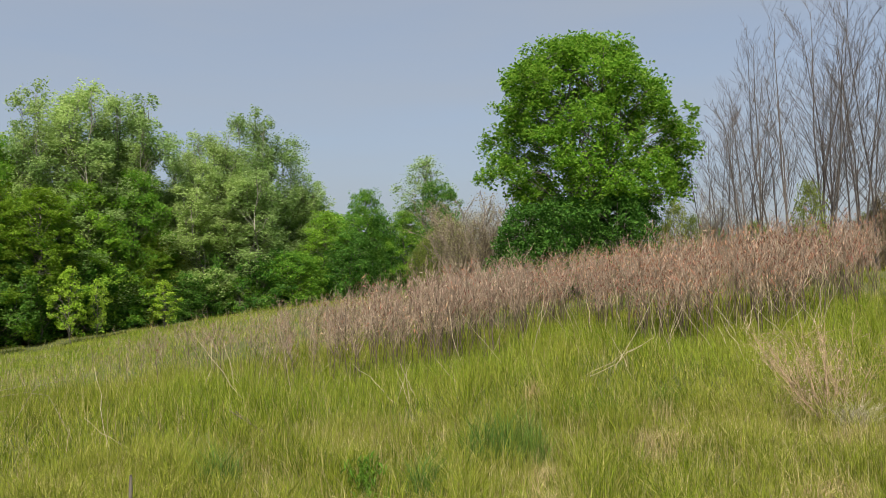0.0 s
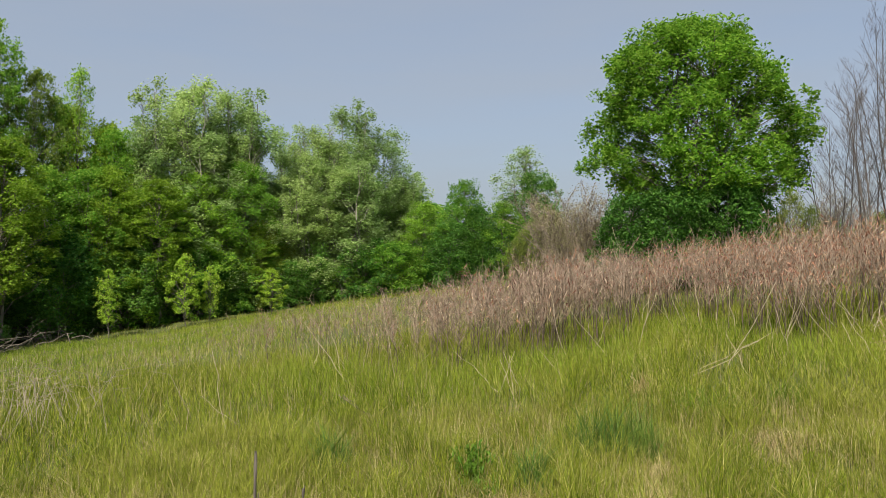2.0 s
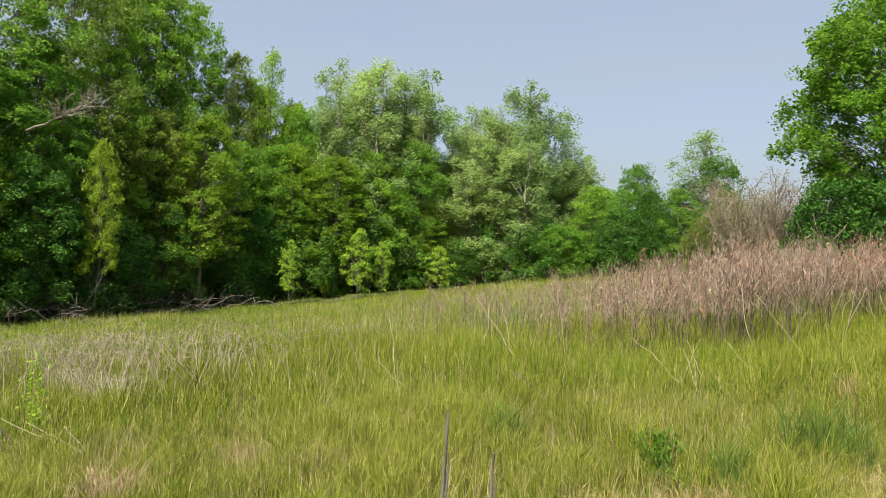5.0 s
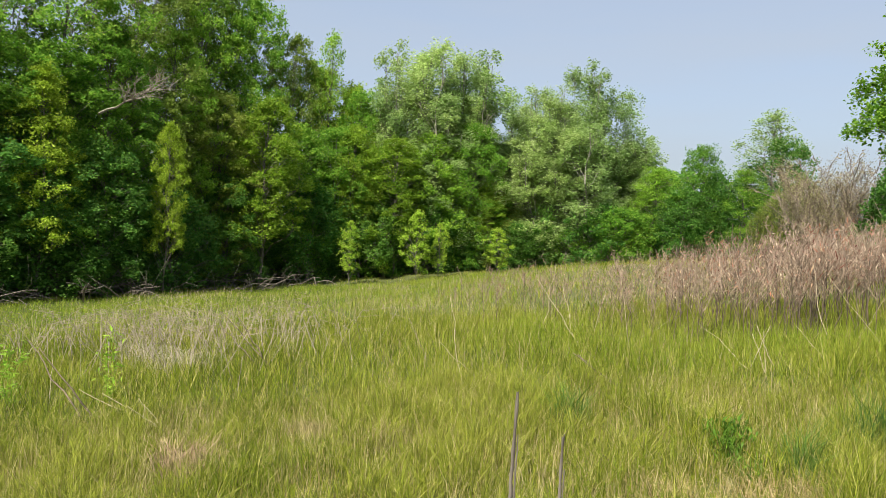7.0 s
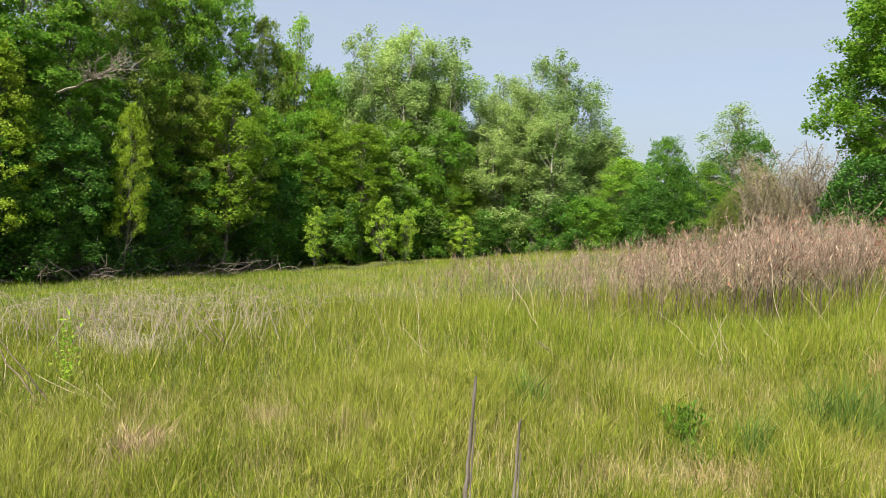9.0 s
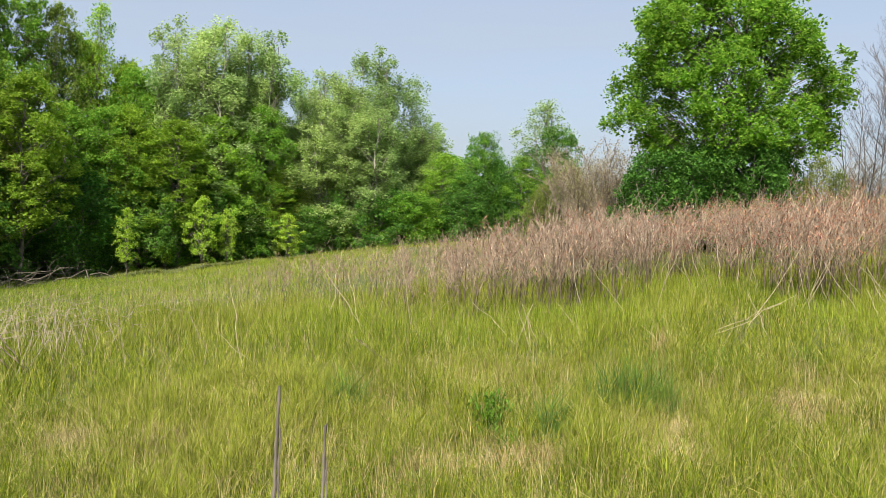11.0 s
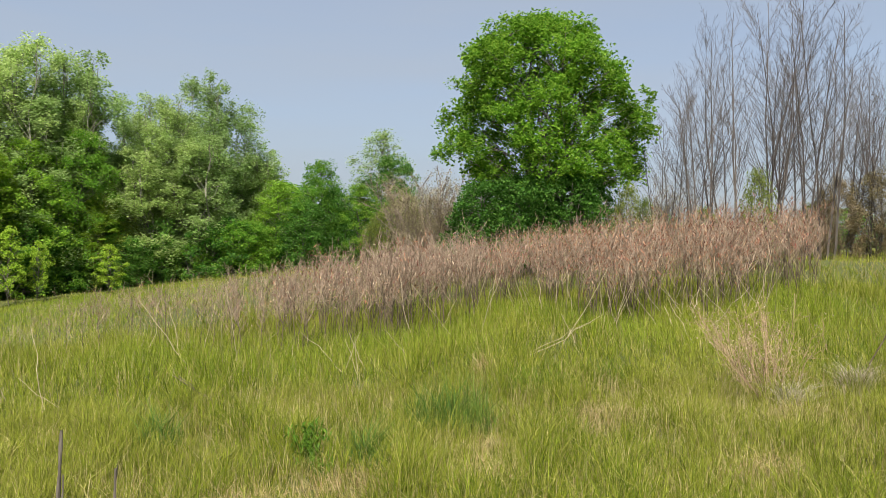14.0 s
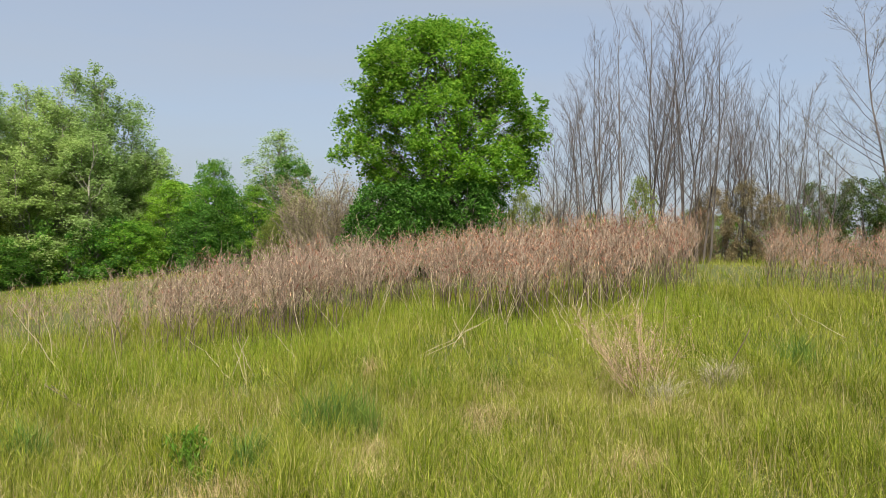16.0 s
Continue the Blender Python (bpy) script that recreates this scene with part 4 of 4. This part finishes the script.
def tuft(name, label, x, y, radius, n, height, width, lean, mat, g, kind=""):
    a, r = g.uniform(0, 6.283, n), radius * np.sqrt(g.uniform(0, 1, n))
    px, py = x + r * np.cos(a), y + r * np.sin(a) * 0.7
    fall = 1 - 0.45 * (r / radius) ** 2
    v, f = blades(px, py, height * fall * g.uniform(0.6, 1.2, n), width * g.uniform(0.6, 1.3, n), np.clip(g.normal(lean, 0.2, n), 0.05, 0.97), g)
    return tagged(new(name, quads_mesh(name, v, f, mat)), label, "grass", kind=kind)


def build_tufts():
    g = np.random.default_rng(63)
    for x, y, r, h in TUFTS:
        tuft("grass_tuft", "dark green lush tuft of tall grass", x, y, r, int((1100 if y < 8 else 700) * r), h * (1.25 if y < 8 else 1.0), 0.007, 0.4, DARK_GRASS if y < 8 else LUSH_GRASS, g)
    for x, y, r in DRY_SPOTS:
        tuft("dry_grass_patch", "patch of flattened straw-coloured dry grass", x, y, r, int(1500 * r), 0.3, 0.004, 0.88, DRY_GRASS, g)
    tuft("bleached_tuft", "small bleached clump of dry grass", 4.55, 7.15, 0.15, 380, 0.45, 0.006, 0.75, BLEACHED, g)
    tuft("bleached_tuft", "small bleached clump of dry grass", 3.75, 6.85, 0.16, 380, 0.42, 0.006, 0.7, BLEACHED, g)
    for x, y, r, n in ((-8.0, 8.35, 0.5, 300), (-8.9, 8.75, 0.45, 220), (-9.9, 9.4, 0.5, 180)):
        tuft("bleached_mat", "flattened mat of grey bleached stems", x, y, r, n, 0.5, 0.006, 0.9, BLEACHED, g)
    tuft("brown_tuft", "low clump of brown dead weed stems", -4.55, 4.75, 0.34, 300, 0.42, 0.006, 0.6, RUSTY_STALK, g)
    tuft("brown_tuft", "small brown clump of dead seed stems", 1.1, 9.1, 0.16, 140, 0.42, 0.007, 0.25, DRY_GRASS, g)


build_tufts()


def leafy_shoot(name, label, x, y, H, stems, per, size, mat, g, spread=0.25, category="weed", rise=-0.25):
    root = thing(name, label, category)
    segs, pts = [], []
    for s in range(stems):
        a = g.uniform(0, 6.283)
        top = np.array([math.cos(a) * spread * g.uniform(0.2, 1), math.sin(a) * spread * g.uniform(0.2, 1), H * g.uniform(0.7, 1)])
        line = bent((0, 0, -0.05), top, g, 4, 0.04)
        limb(line, 0.006, 0.003, segs)
        t = g.uniform(0.15, 1.0, per)
        p = np.stack([np.interp(t * 4, range(5), line[:, i]) for i in range(3)], 1)
        pts.append(p + g.normal(0, size * 0.5, (per, 3)) * [1, 1, 0.4])
    part("stem", quads_mesh(name + "_stem", *tubes(segs, 4), mat, True), root)
    part("foliage", quads_mesh(name + "_foliage", *leaves(np.concatenate(pts), size, g, rise, 0.24), mat), root)
    root.matrix_basis = pose(x, y, float(ground_z(x, y)))
    return root


def build_shoots():
    g = np.random.default_rng(64)
    leafy_shoot("weed_plant", "bright green leafy weed rising from the grass", -0.67, 6.15, 0.44, 12, 24, 0.07, WEED_LEAF, g, 0.24, rise=-1.1)
    leafy_shoot("weed_plant", "low green leafy weed among the grass", -0.5, 5.75, 0.3, 6, 14, 0.06, WEED_LEAF, g, 0.2, rise=-1.0)
    leafy_shoot("tree_shoot", "slender yellow-green young tree shoot", -7.5, 6.6, 1.05, 2, 60, 0.1, SAPLING_LEAF, g, 0.1, "seedling")
    leafy_shoot("tree_shoot", "slender yellow-green young tree shoot", -8.3, 5.9, 0.95, 3, 40, 0.1, SAPLING_LEAF, g, 0.25, "seedling")


def build_seedy_bush():
    """A dead bush that fans out from one foot into fine arching twigs with tiny seeds."""
    g = np.random.default_rng(72)
    root = thing("seedy_shrub", "fine-twigged tan dead weed bush with tiny seeds", "shrub")
    segs, tips = [], []
    for k in range(32):
        a, t = g.uniform(0, 6.283), math.sqrt(g.uniform(0, 1))
        h = g.uniform(0.75, 1.28) * (1 - 0.18 * t)
        top = np.array((math.cos(a) * 0.7 * t - 0.12, math.sin(a) * 0.55 * t, h))
        line = bent((g.normal(0, 0.04), g.normal(0, 0.04), -0.05), top, g, 5, 0.03, -0.08)
        limb(line, 0.004, 0.002, segs)
        for j in range(9):
            i = int(g.integers(2, 5))
            p = line[i] + (line[i + 1] - line[i]) * g.uniform(0, 1)
            d = g.normal(0, 0.7, 3) + (line[i + 1] - line[i]) / np.linalg.norm(line[i + 1] - line[i]) + [0, 0, 0.2]
            q = p + d / np.linalg.norm(d) * g.uniform(0.08, 0.24)
            segs.append((p, q, 0.0022, 0.0014))
            for m in range(2):
                e = q + g.normal(0, 0.05, 3) + [0, 0, 0.02]
                segs.append((q, e, 0.0014, 0.001))
                tips.append(e)
    part("twig_fan", quads_mesh("seedy_twigs", *tubes(segs, 3), RUSTY_STALK), root)
    q = np.repeat(np.array(tips), 2, 0) + g.normal(0, 0.015, (len(tips) * 2, 3))
    part("seed_head", quads_mesh("seedy_seeds", *leaves(q, 0.018, g), FLUFF), root)
    root.matrix_basis = pose(3.7, 7.17, float(ground_z(3.7, 7.17)))


build_shoots()
build_seedy_bush()


def build_goldenrod():
    """The stand of last year's arching dead stems before the wood."""
    g = np.random.default_rng(65)
    pieces, seeds = [], []
    n = 260
    x, y = g.normal(-9.6, 1.4, n), g.normal(9.6, 0.9, n)
    x = np.concatenate([x, g.uniform(-12.5, -6.5, 90)])
    y = np.concatenate([y, g.uniform(7.5, 11.5, 90)])
    n = len(x)
    segs = []
    for i in range(n):
        z = float(ground_z(x[i], y[i]))
        a, h = g.uniform(0, 6.283), g.uniform(0.5, 0.95)
        lean = g.uniform(0.15, 0.95)
        p = np.array((x[i], y[i], z - 0.03))
        q = p + np.array((math.cos(a) * lean * 0.5, math.sin(a) * lean * 0.5, h * 0.85))
        e = q + np.array((math.cos(a) * lean * 0.5, math.sin(a) * lean * 0.5, h * 0.08))
        segs += [(p, q, 0.0045, 0.003), (q, e, 0.003, 0.002)]
        seeds.append(q + (e - q) * g.uniform(0, 1, (7, 1)) + g.normal(0, 0.025, (7, 3)))
    v, f = tubes(segs, 3)
    tagged(new("dead_goldenrod", quads_mesh("dead_goldenrod", v, f, GREY_STALK)), "stand of arching greyish dead weed stems", "weeds", kind="stuff")
    v, f = leaves(np.concatenate(seeds), 0.026, g)
    tagged(new("goldenrod_fluff", quads_mesh("goldenrod_fluff", v, f, FLUFF)), "pale dry fluff on the dead stems", "weeds", kind="stuff")


build_goldenrod()


def build_brush_pile():
    g = np.random.default_rng(66)
    for i in range(120):
        f = g.uniform(0.08, 0.5) if i % 2 else g.uniform(0.08, 0.32)
        p, nrm = along_edge(f)
        p = p + nrm * g.uniform(-2.3, -0.2)
        a, L = g.uniform(0, 6.283), g.uniform(0.8, 2.6)
        z = float(ground_z(p[0], p[1]))
        q = p + np.array((math.cos(a), math.sin(a))) * L
        start = np.array((p[0], p[1], z + 0.02))
        end = np.array((q[0], q[1], float(ground_z(q[0], q[1])) + g.uniform(0.05, 0.7)))
        r = g.uniform(0.01, 0.032)
        way = bent(start, end, g, 5, 0.06, 0.1)
        ob = tagged(new("fallen_branch", quads_mesh("fallen_branch", *tube_path(way, r, r * 0.35, 5), BRUSH_WOOD, True)), "weathered grey fallen branch at the wood's foot", "branch", "brush along the wood")
        for k in range(3):
            twig = bent(way[2 + k], way[2 + k] + g.normal(0, 0.35, 3) + [0, 0, 0.2], g, 2)
            part("side_twig", quads_mesh("side_twig", *tube_path(twig, r * 0.4, r * 0.15, 4), BRUSH_WOOD, True), ob)


build_brush_pile()


def build_dead_limb():
    """A grey dead bough that sticks out of one of the tall maples."""
    g = np.random.default_rng(67)
    segs = []
    tip = np.array((-19.2, 18.3, 5.9))
    root = np.array((-21.6, 18.4, 5.2))
    way = bent(root, tip, g, 6, 0.03)
    limb(way, 0.05, 0.015, segs)
    for k in range(26):
        p = way[3 + k % 4]
        q = p + np.array((g.uniform(0.1, 0.9), g.normal(0, 0.5), g.uniform(-0.1, 0.75)))
        w = bent(p, q, g, 3, 0.06)
        limb(w, 0.014, 0.006, segs)
        for j in range(3):
            limb(bent(w[2], w[2] + g.normal(0, 0.22, 3) + [0.1, 0, 0.1], g, 2), 0.007, 0.004, segs)
    tree = min((o for o in scene.collection.objects if o.name.startswith("maple_tree") and o.parent is None), key=lambda o: (o.matrix_basis.translation.xy - Vector((-21.6, 18.4))).length)
    ob = part("dead_limb", quads_mesh("dead_limb", *tubes(segs, 4), DEAD_WOOD), tree, "bare grey dead bough")
    ob.matrix_parent_inverse = tree.matrix_basis.inverted()


build_dead_limb()
